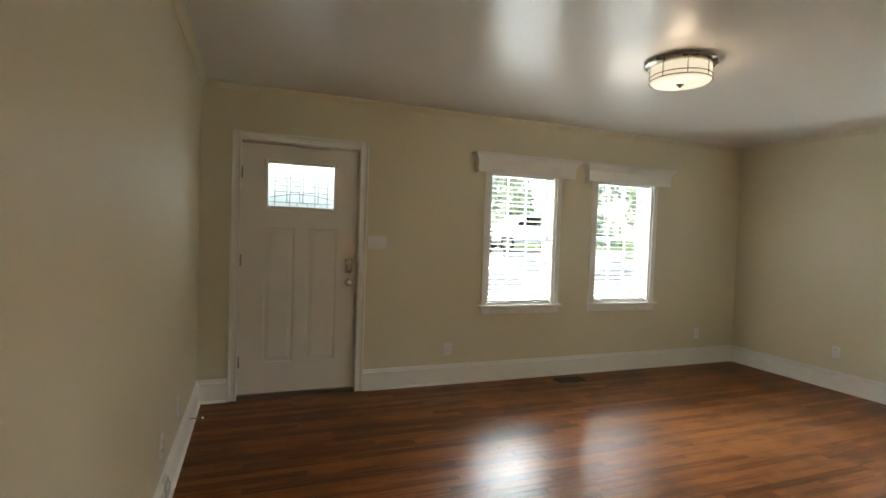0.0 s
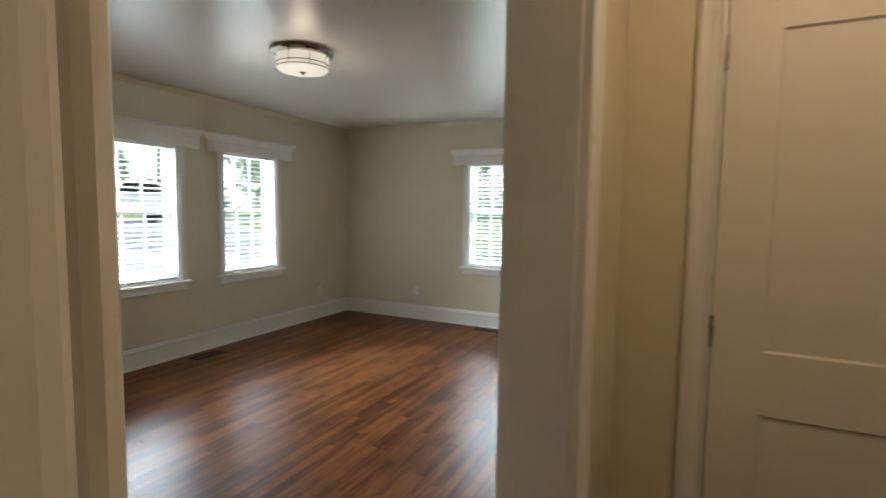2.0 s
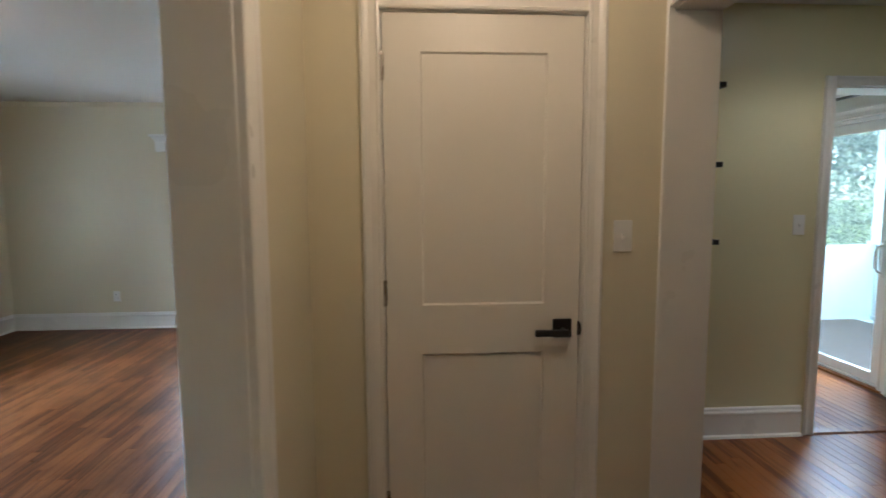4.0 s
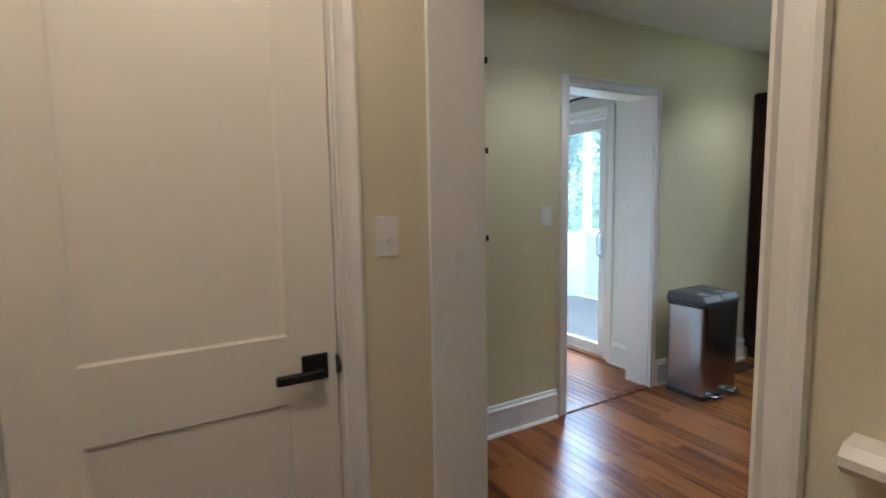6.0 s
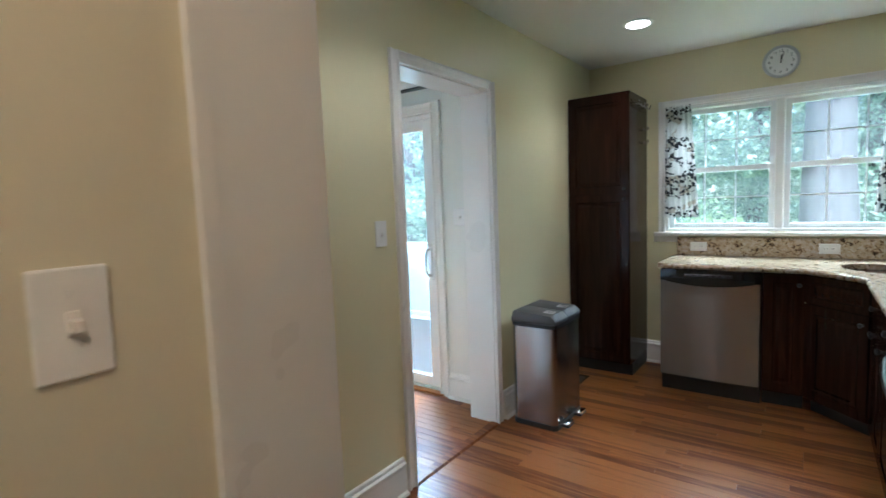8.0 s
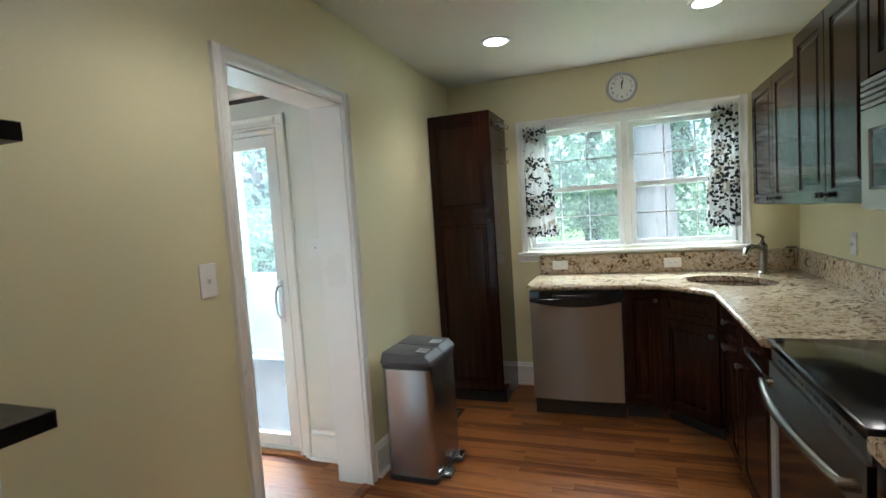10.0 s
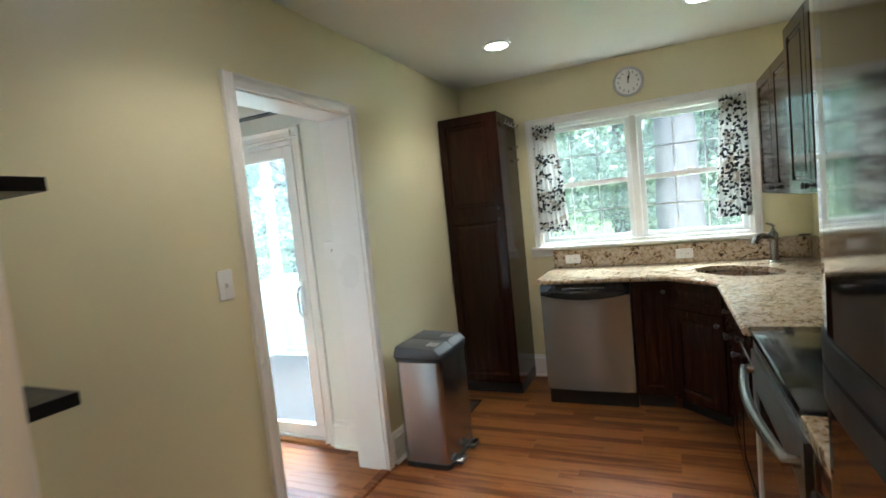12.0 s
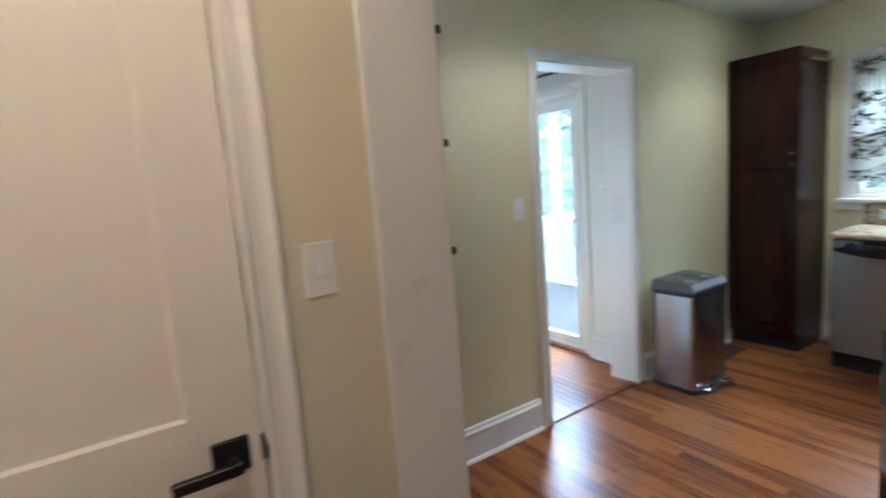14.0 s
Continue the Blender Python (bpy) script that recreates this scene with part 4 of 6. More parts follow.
# base cabinets
cabinet("base_cabinet", turn(180, 1.222, -4.385), 0.222, 0.55, 0, 0.87, [("door", 0.004, 0.218, 0.112, 0.862, (0.19, 0.80))],
        "narrow dark cherry base cabinet beside the dishwasher", True, "base cabinets")
dm = turn(135, 0.995, -4.378)
sink_cab = thing("sink_cabinet", (0.7, -4.4, 0), "dark cherry corner sink cabinet with an angled front", "cabinet", "base cabinets")
bm = bmesh.new()
prism(bm, [(0.998, -4.382), (0.998, -4.93), (0.10, -4.93), (0.10, -4.09), (0.705, -4.09)], 0.10, 0.87)
part("body", bm, CHERRY, sink_cab)
bm = bmesh.new()
prism(bm, [(0.96, -4.45), (0.96, -4.93), (0.10, -4.93), (0.10, -4.15), (0.65, -4.15)], 0.0, 0.10)
part("toe_kick", bm, BLACKPLASTIC, sink_cab)
cabinet_front(sink_cab, dm, "drawer_front", 0.01, 0.40, 0.70, 0.862)
cabinet_front(sink_cab, dm, "door", 0.01, 0.40, 0.112, 0.692, (0.37, 0.64))
wm = turn(90, 0.70, -4.085)
cabinet("base_cabinet", wm, 0.52, 0.60, 0, 0.87, [("drawer_front", 0.004, 0.516, 0.70, 0.862, (0.26, 0.785)), ("door", 0.004, 0.258, 0.112, 0.692, (0.235, 0.655)), ("door", 0.262, 0.516, 0.112, 0.692, (0.285, 0.655))],
        "dark cherry base cabinet with a drawer and doors", True, "base cabinets")
cabinet("base_cabinet", turn(90, 0.70, -3.56), 0.53, 0.60, 0, 0.87, [("drawer_front", 0.004, 0.526, 0.70, 0.862, (0.26, 0.785)), ("door", 0.004, 0.526, 0.112, 0.692, (0.05, 0.655))],
        "dark cherry base cabinet beside the range", True, "base cabinets")
cabinet("base_cabinet", turn(90, 0.70, -2.245), 0.27, 0.60, 0, 0.87, [("drawer_front", 0.004, 0.266, 0.70, 0.862, (0.135, 0.785)), ("door", 0.004, 0.266, 0.112, 0.692, (0.05, 0.655))],
        "narrow dark cherry base cabinet between range and refrigerator", True, "base cabinets")

# granite tops
top = thing("worktop", (0.9, -4.5, 0.87), "speckled beige granite worktop with a sink cut-out", "worktop")
bm = bmesh.new()
outer = [(1.84, -4.352), (1.80, -4.335), (1.005, -4.335), (0.735, -4.06), (0.735, -3.035), (0.095, -3.035), (0.095, -4.955), (1.84, -4.955)]
cxs, cys = 0.60, -4.44
hole = []
for k in range(28):
    a = 2 * math.pi * k / 28
    u, v = 0.27 * math.cos(a), 0.19 * math.sin(a)
    hole.append((cxs + (u * 0.7071 - v * 0.7071), cys - (u * 0.7071 + v * 0.7071)))
loops = []
for zz in (0.905, 0.872):
    vo = [bm.verts.new((x, y, zz)) for x, y in outer]
    vh = [bm.verts.new((x, y, zz)) for x, y in hole]
    eo = [bm.edges.new((vo[k], vo[(k + 1) % len(vo)])) for k in range(len(vo))]
    eh = [bm.edges.new((vh[k], vh[(k + 1) % len(vh)])) for k in range(len(vh))]
    bmesh.ops.triangle_fill(bm, use_beauty=True, use_dissolve=False, edges=eo + eh)
    loops.append((vo, vh))
for a, b in zip(loops[0], loops[1]):
    for k in range(len(a)):
        bm.faces.new((a[k], a[(k + 1) % len(a)], b[(k + 1) % len(a)], b[k]))
part("slab", bm, GRANITE, top)
bm = bmesh.new()
sweep(bm, [(1.80, -4.338, 0.888), (1.005, -4.338, 0.888), (0.738, -4.062, 0.888), (0.738, -3.04, 0.888)], 0.0165, 10)
part("rounded_edge", bm, GRANITE, top, "", True)
splash = thing("splashback", (0.9, -4.94, 0.906), "speckled granite splashback along the worktop", "splashback")
bm = bmesh.new()
box(bm, 0.125, 1.83, YKS + 0.001, YKS + 0.03, 0.906, 1.045, 0.003)
part("south_panel", bm, GRANITE, splash)
bm = bmesh.new()
box(bm, XKW + 0.001, XKW + 0.03, YKS + 0.031, -3.035, 0.906, 1.045, 0.003)
part("west_panel", bm, GRANITE, splash)
t2 = thing("worktop", (0.4, -2.1, 0.87), "short speckled granite worktop beside the range", "worktop")
bm = bmesh.new()
prism(bm, [(0.095, -2.245), (0.735, -2.245), (0.735, -1.975), (0.095, -1.975)], 0.872, 0.905, 0.006)
part("slab", bm, GRANITE, t2)

sk = thing("sink", (cxs, cys, 0.7), "oval stainless steel undermount sink", "sink")
bm = bmesh.new()
rings = []
for s, zz in ((1.02, 0.8715), (1.01, 0.868), (0.97, 0.80), (0.9, 0.735), (0.75, 0.715), (0.15, 0.708)):
    rings.append([bm.verts.new((cxs + (x - cxs) * s, cys + (y - cys) * s, zz)) for x, y in hole])
for a, b in zip(rings, rings[1:]):
    for k in range(len(a)):
        bm.faces.new((a[k], a[(k + 1) % len(a)], b[(k + 1) % len(a)], b[k]))
bm.faces.new(rings[-1])
part("bowl", bm, STEEL_H, sk, "", True)
bm = bmesh.new()
lathe(bm, pose(cxs, cys, 0.709), [(0.01, 0.0), (0.045, 0.0), (0.042, 0.004), (0.01, 0.002)], 24)
part("drain", bm, NICKEL, sk, "", True)

fa = thing("faucet", (0.36, -4.72, 0.906), "brushed steel single-lever kitchen faucet", "faucet")
fm = turn(45, 0.36, -4.72, 0.906)
bm = bmesh.new()
lathe(bm, fm, [(0.034, 0), (0.034, 0.006), (0.026, 0.014), (0.024, 0.08), (0.027, 0.15), (0.027, 0.185), (0.02, 0.20), (0.008, 0.205)], 24)
part("body", bm, STEEL_H, fa, "", True)
bm = bmesh.new()
sweep(bm, [(0.015, 0, 0.15), (0.06, 0, 0.175), (0.11, 0, 0.185), (0.15, 0, 0.175), (0.175, 0, 0.15), (0.182, 0, 0.135)], [0.018, 0.018, 0.018, 0.019, 0.021, 0.021], 14)
bm.transform(fm)
part("spout", bm, STEEL_H, fa, "", True)
bm = bmesh.new()
sweep(bm, [(0, 0, 0.20), (0.0, 0, 0.215), (-0.005, 0.0, 0.235), (0.03, 0.0, 0.252), (0.06, 0, 0.258)], [0.014, 0.013, 0.010, 0.008, 0.006], 12)
bm.transform(fm)
part("lever", bm, STEEL_H, fa, "", True)
so = thing("soap_dish", (0.16, -4.90, 1.045), "small dark soap dish on the splashback", "soap dish")
bm = bmesh.new()
lathe(bm, pose(0.15, -4.925, 1.0455), [(0.02, 0), (0.034, 0.003), (0.036, 0.012), (0.033, 0.012), (0.028, 0.006), (0.005, 0.005)], 20)
part("dish", bm, BRONZE, so, "", True)

# wall cabinets
cabinet("wall_cabinet", turn(90, 0.40, -4.65), 0.90, 0.305, 1.358, 2.062, [("door", 0.004, 0.448, 1.363, 2.057, (0.42, 1.395)), ("door", 0.452, 0.896, 1.363, 2.057, (0.48, 1.395))],
        "dark cherry wall cabinet with two panelled doors", False, "wall cabinets")
cabinet("wall_cabinet", turn(90, 0.425, -3.745), 0.745, 0.33, 1.365, 2.12, [("door", 0.004, 0.37, 1.37, 2.115, (0.345, 1.40)), ("door", 0.375, 0.741, 1.37, 2.115, (0.40, 1.40))],
        "deep dark cherry wall cabinet with raised-panel doors", False, "wall cabinets")
cabinet("wall_cabinet", turn(90, 0.425, -2.995), 0.745, 0.33, 1.765, 2.12, [("door", 0.004, 0.37, 1.77, 2.115, None), ("door", 0.375, 0.741, 1.77, 2.115, None)],
        "short dark cherry wall cabinet over the microwave", False, "wall cabinets")
cabinet("wall_cabinet", turn(90, 0.66, -1.955), 0.72, 0.565, 1.80, 2.12, [("door", 0.004, 0.358, 1.805, 2.115, None), ("door", 0.362, 0.716, 1.805, 2.115, None)],
        "deep dark cherry cabinet over the refrigerator", False, "wall cabinets")

# ---- appliances ----
def dishwasher():
    m = turn(180, 1.825, -4.375)
    ob = thing("dishwasher", (1.52, -4.65, 0), "stainless steel dishwasher with a black control strip", "dishwasher")
    bm = bmesh.new()
    box(bm, 0.004, 0.598, 0.01, 0.55, 0.10, 0.868, 0.002)
    fit_part("body", bm, BLACKPLASTIC, ob, m)
    bm = bmesh.new()
    n = 12
    front = [(0.006 + 0.586 * k / n, -0.03 - 0.012 * math.sin(math.pi * k / n)) for k in range(n + 1)]
    prism(bm, front + [(0.592, 0.009), (0.006, 0.009)], 0.125, 0.786)
    fit_part("door", bm, STEEL, ob, m, "brushed stainless steel door panel", True)
    bm = bmesh.new()
    front = [(0.004 + 0.59 * k / n, -0.028 - 0.022 * math.sin(math.pi * k / n)) for k in range(n + 1)]
    prism(bm, front + [(0.594, 0.009), (0.004, 0.009)], 0.789, 0.866, 0.004)
    strip = fit_part("control_panel", bm, BLACKGLOSS, ob, m, "curved black control panel", True)
    bm = bmesh.new()
    arc = [(0.03 + 0.54 * k / 20, 0.792 - 0.032 * math.sin(math.pi * k / 20) ** 0.8) for k in range(21)]
    prism(bm, arc + [(0.57, 0.812), (0.03, 0.812)], 0.030, 0.0505, 0.002)
    bm.transform(Matrix(((1, 0, 0, 0), (0, 0, -1, 0), (0, 1, 0, 0), (0, 0, 0, 1))))
    fit_part("grip_lip", bm, BLACKGLOSS, strip, m, "bowed lower lip of the control panel")
    bm = bmesh.new()
    box(bm, 0.16, 0.44, -0.052, -0.042, 0.822, 0.842, 0.004)
    fit_part("handle_recess", bm, BLACKPLASTIC, strip, m)
    for k in range(6):
        bm = bmesh.new()
        box(bm, 0.19 + 0.038 * k, 0.212 + 0.038 * k, -0.0535, -0.05, 0.829, 0.835)
        fit_part("button", bm, GREYLID, strip, m)
    bm = bmesh.new()
    box(bm, 0.004, 0.598, 0.03, 0.07, 0.0, 0.115)
    fit_part("toe_kick", bm, BLACKPLASTIC, ob, m)


def kitchen_range():
    m = turn(90, 0.70, -3.03)
    w = 0.78
    ob = thing("range", (0.4, -2.64, 0), "black glass-top range with a stainless oven door", "cooker")
    bm = bmesh.new()
    box(bm, 0.01, w - 0.01, 0.005, 0.60, 0.02, 0.885, 0.002)
    fit_part("body", bm, BLACKPLASTIC, ob, m)
    bm = bmesh.new()
    box(bm, 0.006, w - 0.006, -0.035, 0.60, 0.886, 0.912, 0.008, 3)
    fit_part("cooktop", bm, BLACKGLOSS, ob, m, "glossy black glass cooktop", True)
    bm = bmesh.new()
    panel_slab(bm, 0.012, w - 0.012, 0.22, 0.83, -0.03, 0.004, [(0.075, w - 0.075, 0.28, 0.70, [(0.004, 0.003), (0.01, 0.006)])])
    dr = fit_part("oven_door", bm, STEEL, ob, m, "stainless steel oven door")
    bm = bmesh.new()
    box(bm, 0.087, w - 0.087, -0.0245, -0.0235, 0.292, 0.688)
    fit_part("oven_window", bm, BLACKGLOSS, dr, m, "dark oven door glass")
    bm = bmesh.new()
    n = 16
    pts = [(0.05, -0.03, 0.765)] + [(0.05 + (w - 0.10) * k / n, -0.062 - 0.028 * math.sin(math.pi * k / n), 0.765) for k in range(n + 1)] + [(w - 0.05, -0.03, 0.765)]
    sweep(bm, pts, 0.0155, 12)
    fit_part("handle", bm, STEEL_H, dr, m, "bowed steel oven handle", True)
    bm = bmesh.new()
    box(bm, 0.012, w - 0.012, -0.022, 0.004, 0.834, 0.884, 0.002)
    vent = fit_part("vent_strip", bm, STEEL, ob, m)
    for k in range(9):
        bm = bmesh.new()
        box(bm, 0.10 + 0.066 * k, 0.148 + 0.066 * k, -0.0235, -0.0215, 0.852, 0.862)
        fit_part("slot", bm, BLACKPLASTIC, vent, m)
    bm = bmesh.new()
    box(bm, 0.012, w - 0.012, -0.028, 0.004, 0.04, 0.205, 0.004)
    fit_part("drawer", bm, STEEL, ob, m)
    bm = bmesh.new()
    box(bm, 0.006, w - 0.006, 0.555, 0.60, 0.913, 1.03, 0.008, 2)
    fit_part("back_panel", bm, BLACKGLOSS, ob, m)


def microwave():
    m = turn(90, 0.455, -2.995)
    w = 0.745
    ob = thing("microwave", (0.28, -2.62, 1.345), "stainless over-range microwave with a vent grille", "microwave")
    bm = bmesh.new()
    box(bm, 0, w, 0.02, 0.362, 1.345, 1.76, 0.004)
    fit_part("body", bm, BLACKPLASTIC, ob, m)
    bm = bmesh.new()
    panel_slab(bm, 0, w * 0.76, 1.35, 1.66, -0.012, 0.019, [(0.05, w * 0.76 - 0.06, 1.41, 1.60, [(0.004, 0.004), (0.008, 0.006)])])
    dr = fit_part("door", bm, STEEL, ob, m, "stainless microwave door")
    bm = bmesh.new()
    box(bm, 0.06, w * 0.76 - 0.07, -0.0065, -0.0055, 1.42, 1.59)
    fit_part("door_glass", bm, BLACKGLOSS, dr, m)
    bm = bmesh.new()
    sweep(bm, [(w * 0.735, -0.012, 1.38), (w * 0.735, -0.045, 1.39), (w * 0.735, -0.045, 1.62), (w * 0.735, -0.012, 1.63)], 0.008, 10)
    fit_part("handle", bm, STEEL_H, dr, m, "", True)
    bm = bmesh.new()
    box(bm, w * 0.765, w, -0.012, 0.019, 1.35, 1.66, 0.004)
    fit_part("control_panel", bm, BLACKGLOSS, ob, m)
    bm = bmesh.new()
    box(bm, 0, w, -0.004, 0.019, 1.665, 1.758, 0.003)
    gr = fit_part("vent_grille", bm, BLACKPLASTIC, ob, m)
    for k in range(5):
        bm = bmesh.new()
        box(bm, 0, w, -0.014, -0.003, 1.667 + 0.0185 * k, 1.678 + 0.0185 * k, 0.002)
        fit_part("slat", bm, STEEL, gr, m)


for brushed in (STEEL,):
    bs = brushed.node_tree.nodes["Principled BSDF"]
    bs.inputs["Anisotropic"].default_value, bs.inputs["Anisotropic Rotation"].default_value = 0.95, 0.25
FRIDGE = paint("fridge_steel", (0.20, 0.186, 0.172), 0.075, 0.0, 2.0, 0.0, 40.0, 1.0, (1, 1, 30))


def refrigerator():
    ob = thing("refrigerator", (0.4, -1.6, 0), "tall stainless top-freezer refrigerator with black grips and black sides", "refrigerator")
    y0, y1 = -1.945, -1.28
    bm = bmesh.new()
    box(bm, 0.11, 0.680, y0 + 0.004, y1 - 0.004, 0.02, 1.77, 0.006, 2)
    part("body", bm, BLACKPLASTIC, ob, "black refrigerator cabinet")

    def slab(z0, z1, mat, name, lift, label):
        # barely bowed front, folded over a chamfer into the door's side
        bm = bmesh.new()
        n = 16
        ya, yb = y0 + 0.012, y1 - 0.03
        arc = []
        for k in range(n + 1):
            u = 2 * k / n - 1
            arc.append((0.783 + lift - 0.036 * max(0.0, -u) ** 5, ya + (yb - ya) * k / n))
        prism(bm, [(0.704, y0), (0.730, y0 - lift)] + arc + [(0.760, y1 + lift), (0.704, y1 + lift)], z0, z1, 0.002)
        return part(name, bm, mat, ob, label)

    slab(1.202, 1.775, FRIDGE, "freezer_door", 0.0, "stainless freezer door")
    slab(0.09, 1.098, FRIDGE, "main_door", 0.0, "stainless refrigerator door")
    slab(1.158, 1.200, BLACKPLASTIC, "freezer_handle", 0.004, "black grip along the freezer door")
    slab(1.100, 1.150, BLACKPLASTIC, "door_handle", 0.004, "black grip along the main door")
    for z0, z1 in ((1.166, 1.768), (0.098, 1.142)):
        bm = bmesh.new()
        for k in range(3):
            box(bm, 0.6815 + 0.0074 * k, 0.6875 + 0.0074 * k, y0 + 0.010 + 0.003 * k, y1 - 0.010 + 0.003 * k, z0, z1, 0.002)
        part("gasket", bm, GASKET, ob, "pale grey door seal")
    for z in (1.154, 1.779, 0.07):
        bm = bmesh.new()
        box(bm, 0.62, 0.750, y1 - 0.05, y1 - 0.014, z - 0.0035, z + 0.0035, 0.001)
        cyl(bm, Matrix.Translation((0.735, y1 - 0.03, z)), 0.010, 0.008, 12)
        part("hinge", bm, BLACKPLASTIC, ob)
    bm = bmesh.new()
    box(bm, 0.60, 0.70, y0 + 0.01, y1 - 0.01, 0.0, 0.085, 0.004)
    part("base_grille", bm, BLACKPLASTIC, ob)


GASKET = paint("seal_rubber", (0.20, 0.20, 0.195), 0.6, 0.05, 10, 0.0)
dishwasher()
kitchen_range()
microwave()
refrigerator()


def pedal_bin():
    ob = thing("pedal_bin", (2.31, -3.54, 0), "two-part stainless steel pedal bin with grey lids", "waste bin")
    x0, x1, y0, y1 = 2.17, 2.455, -3.735, -3.345
    bm = bmesh.new()

    def rounded(a, b, c, d, r, seg=5):
        pts = []
        for cx, cy, s in ((b - r, d - r, 0), (a + r, d - r, 1), (a + r, c + r, 2), (b - r, c + r, 3)):
            for k in range(seg + 1):
                t = math.pi / 2 * (s + k / seg)
                pts.append((cx + r * math.cos(t), cy + r * math.sin(t)))
        return pts

    prism(bm, rounded(x0, x1, y0, y1, 0.03), 0.03, 0.615)
    part("body", bm, STEEL_BIN, ob, "brushed stainless steel bin body", True)
    bm = bmesh.new()
    prism(bm, rounded(x0 - 0.004, x1 + 0.004, y0 - 0.004, y1 + 0.004, 0.032), 0.0, 0.03, 0.004)
    part("base", bm, BLACKPLASTIC, ob, "", True)
    bm = bmesh.new()
    prism(bm, rounded(x0 - 0.004, x1 + 0.004, y0 - 0.004, y1 + 0.004, 0.032), 0.616, 0.638)
    part("rim", bm, BLACKPLASTIC, ob, "", True)
    for a, b in ((y0, (y0 + y1) / 2 - 0.001), ((y0 + y1) / 2 + 0.001, y1)):
        bm = bmesh.new()
        lo = [(x0 - 0.003, a), (x1 + 0.003, a), (x1 + 0.003, b), (x0 - 0.003, b)]
        hi = [(x0 + 0.03, a + 0.004, 0.692), (x1 - 0.01, a + 0.004, 0.706), (x1 - 0.01, b - 0.004, 0.706), (x0 + 0.03, b - 0.004, 0.692)]
        vl = [bm.verts.new((x, y, 0.639)) for x, y in lo]
        vm = [bm.verts.new((x, y, 0.66)) for x, y in lo]
        vh = [bm.verts.new(p) for p in hi]
        for p, q in ((vl, vm), (vm, vh)):
            for k in range(4):
                bm.faces.new((p[k], p[(k + 1) % 4], q[(k + 1) % 4], q[k]))
        bm.faces.new(vh)
        bm.faces.new(list(reversed(vl)))
        bmesh.ops.bevel(bm, geom=list(bm.edges), offset=0.004, segments=2, affect="EDGES", profile=0.5)
        lid = part("lid", bm, GREYLID, ob, "grey plastic lid half", True)
        bm = bmesh.new()
        yc = (a + b) / 2
        vs = [bm.verts.new(v) for v in ((x0 + 0.045, yc - 0.035, 0.6945), (x0 + 0.105, yc - 0.035, 0.698), (x0 + 0.105, yc + 0.035, 0.698), (x0 + 0.045, yc + 0.035, 0.6945))]
        bm.faces.new(vs)
        bmesh.ops.solidify(bm, geom=bm.faces[:], thickness=-0.0012)
        st = part("sticker", bm, PLASTIC, lid, "white printed sticker")
        for k in range(3):
            bm = bmesh.new()
            box(bm, x0 + 0.055 + 0.015 * k, x0 + 0.061 + 0.015 * k, yc - 0.026, yc + 0.026, 0.6965 + 0.0009 * k, 0.6975 + 0.0009 * k)
            part("print", bm, BLACKPLASTIC, lid)
        bm = bmesh.new()
        box(bm, x0 - 0.055, x0 + 0.01, yc - 0.045, yc + 0.045, 0.012, 0.026, 0.004)
        ped = part("pedal", bm, BLACKPLASTIC, ob, "black foot pedal")
        bm = bmesh.new()
        box(bm, x0 - 0.056, x0 - 0.014, yc - 0.042, yc + 0.042, 0.0262, 0.038, 0.005, 2)
        part("pedal_plate", bm, CHROME, ped, "bright chrome pedal plate", True)


CHROME = paint("bright_chrome", (0.75, 0.75, 0.75), 0.12, 0.0, 10, 0.0, 60, 1.0)
STEEL_BIN = paint("bin_steel", (0.36, 0.36, 0.36), 0.27, 0.0, 2.0, 0.0, 40.0, 1.0, (30, 30, 1))
pedal_bin()


# ---- clock ----
def wall_clock():
    m = turn(180, 1.175, YKS, 2.265)
    ob = thing("wall_clock", m.translation, "round white wall clock with black numerals", "clock")
    bm = bmesh.new()
    lathe(bm, m @ pose(0, 0, 0, 90), [(0.09, 0), (0.108, 0.002), (0.110, 0.012), (0.106, 0.022), (0.098, 0.026), (0.092, 0.020), (0.09, 0.012)], 48)
    part("case", bm, CLOCKGREY, ob, "pale grey plastic case", True)
    bm = bmesh.new()
    cyl(bm, m @ pose(0, -0.010, 0, 90), 0.0915, 0.006, 48)
    part("dial", bm, PLASTIC, ob)
    for k in range(1, 13):
        a = 2 * math.pi * k / 12
        cu = bpy.data.curves.new("numeral", "FONT")
        cu.body, cu.size, cu.align_x, cu.align_y, cu.extrude = str(k), 0.026, "CENTER", "CENTER", 0.0004
        cu.materials.append(BLACKPLASTIC)
        nu = new("numeral", cu)
        nu.parent = ob
        nu.matrix_parent_inverse = ob.matrix_basis.inverted()
        nu.matrix_basis = m @ pose(0.070 * math.sin(a), -0.0136, 0.070 * math.cos(a), 90)
    for nm, ang, ln, w in (("hour_hand", 2, 0.042, 0.004), ("minute_hand", 12, 0.066, 0.003)):
        bm = bmesh.new()
        box(bm, -w, w, -0.0158, -0.0148, -0.012, ln, 0.0003)
        bm.transform(pose(0, 0, 0, 0, ang))
        fit_part(nm, bm, BLACKPLASTIC, ob, m)


CLOCKGREY = paint("clock_case_plastic", (0.55, 0.56, 0.56), 0.35, 0.02, 10, 0.0)
wall_clock()


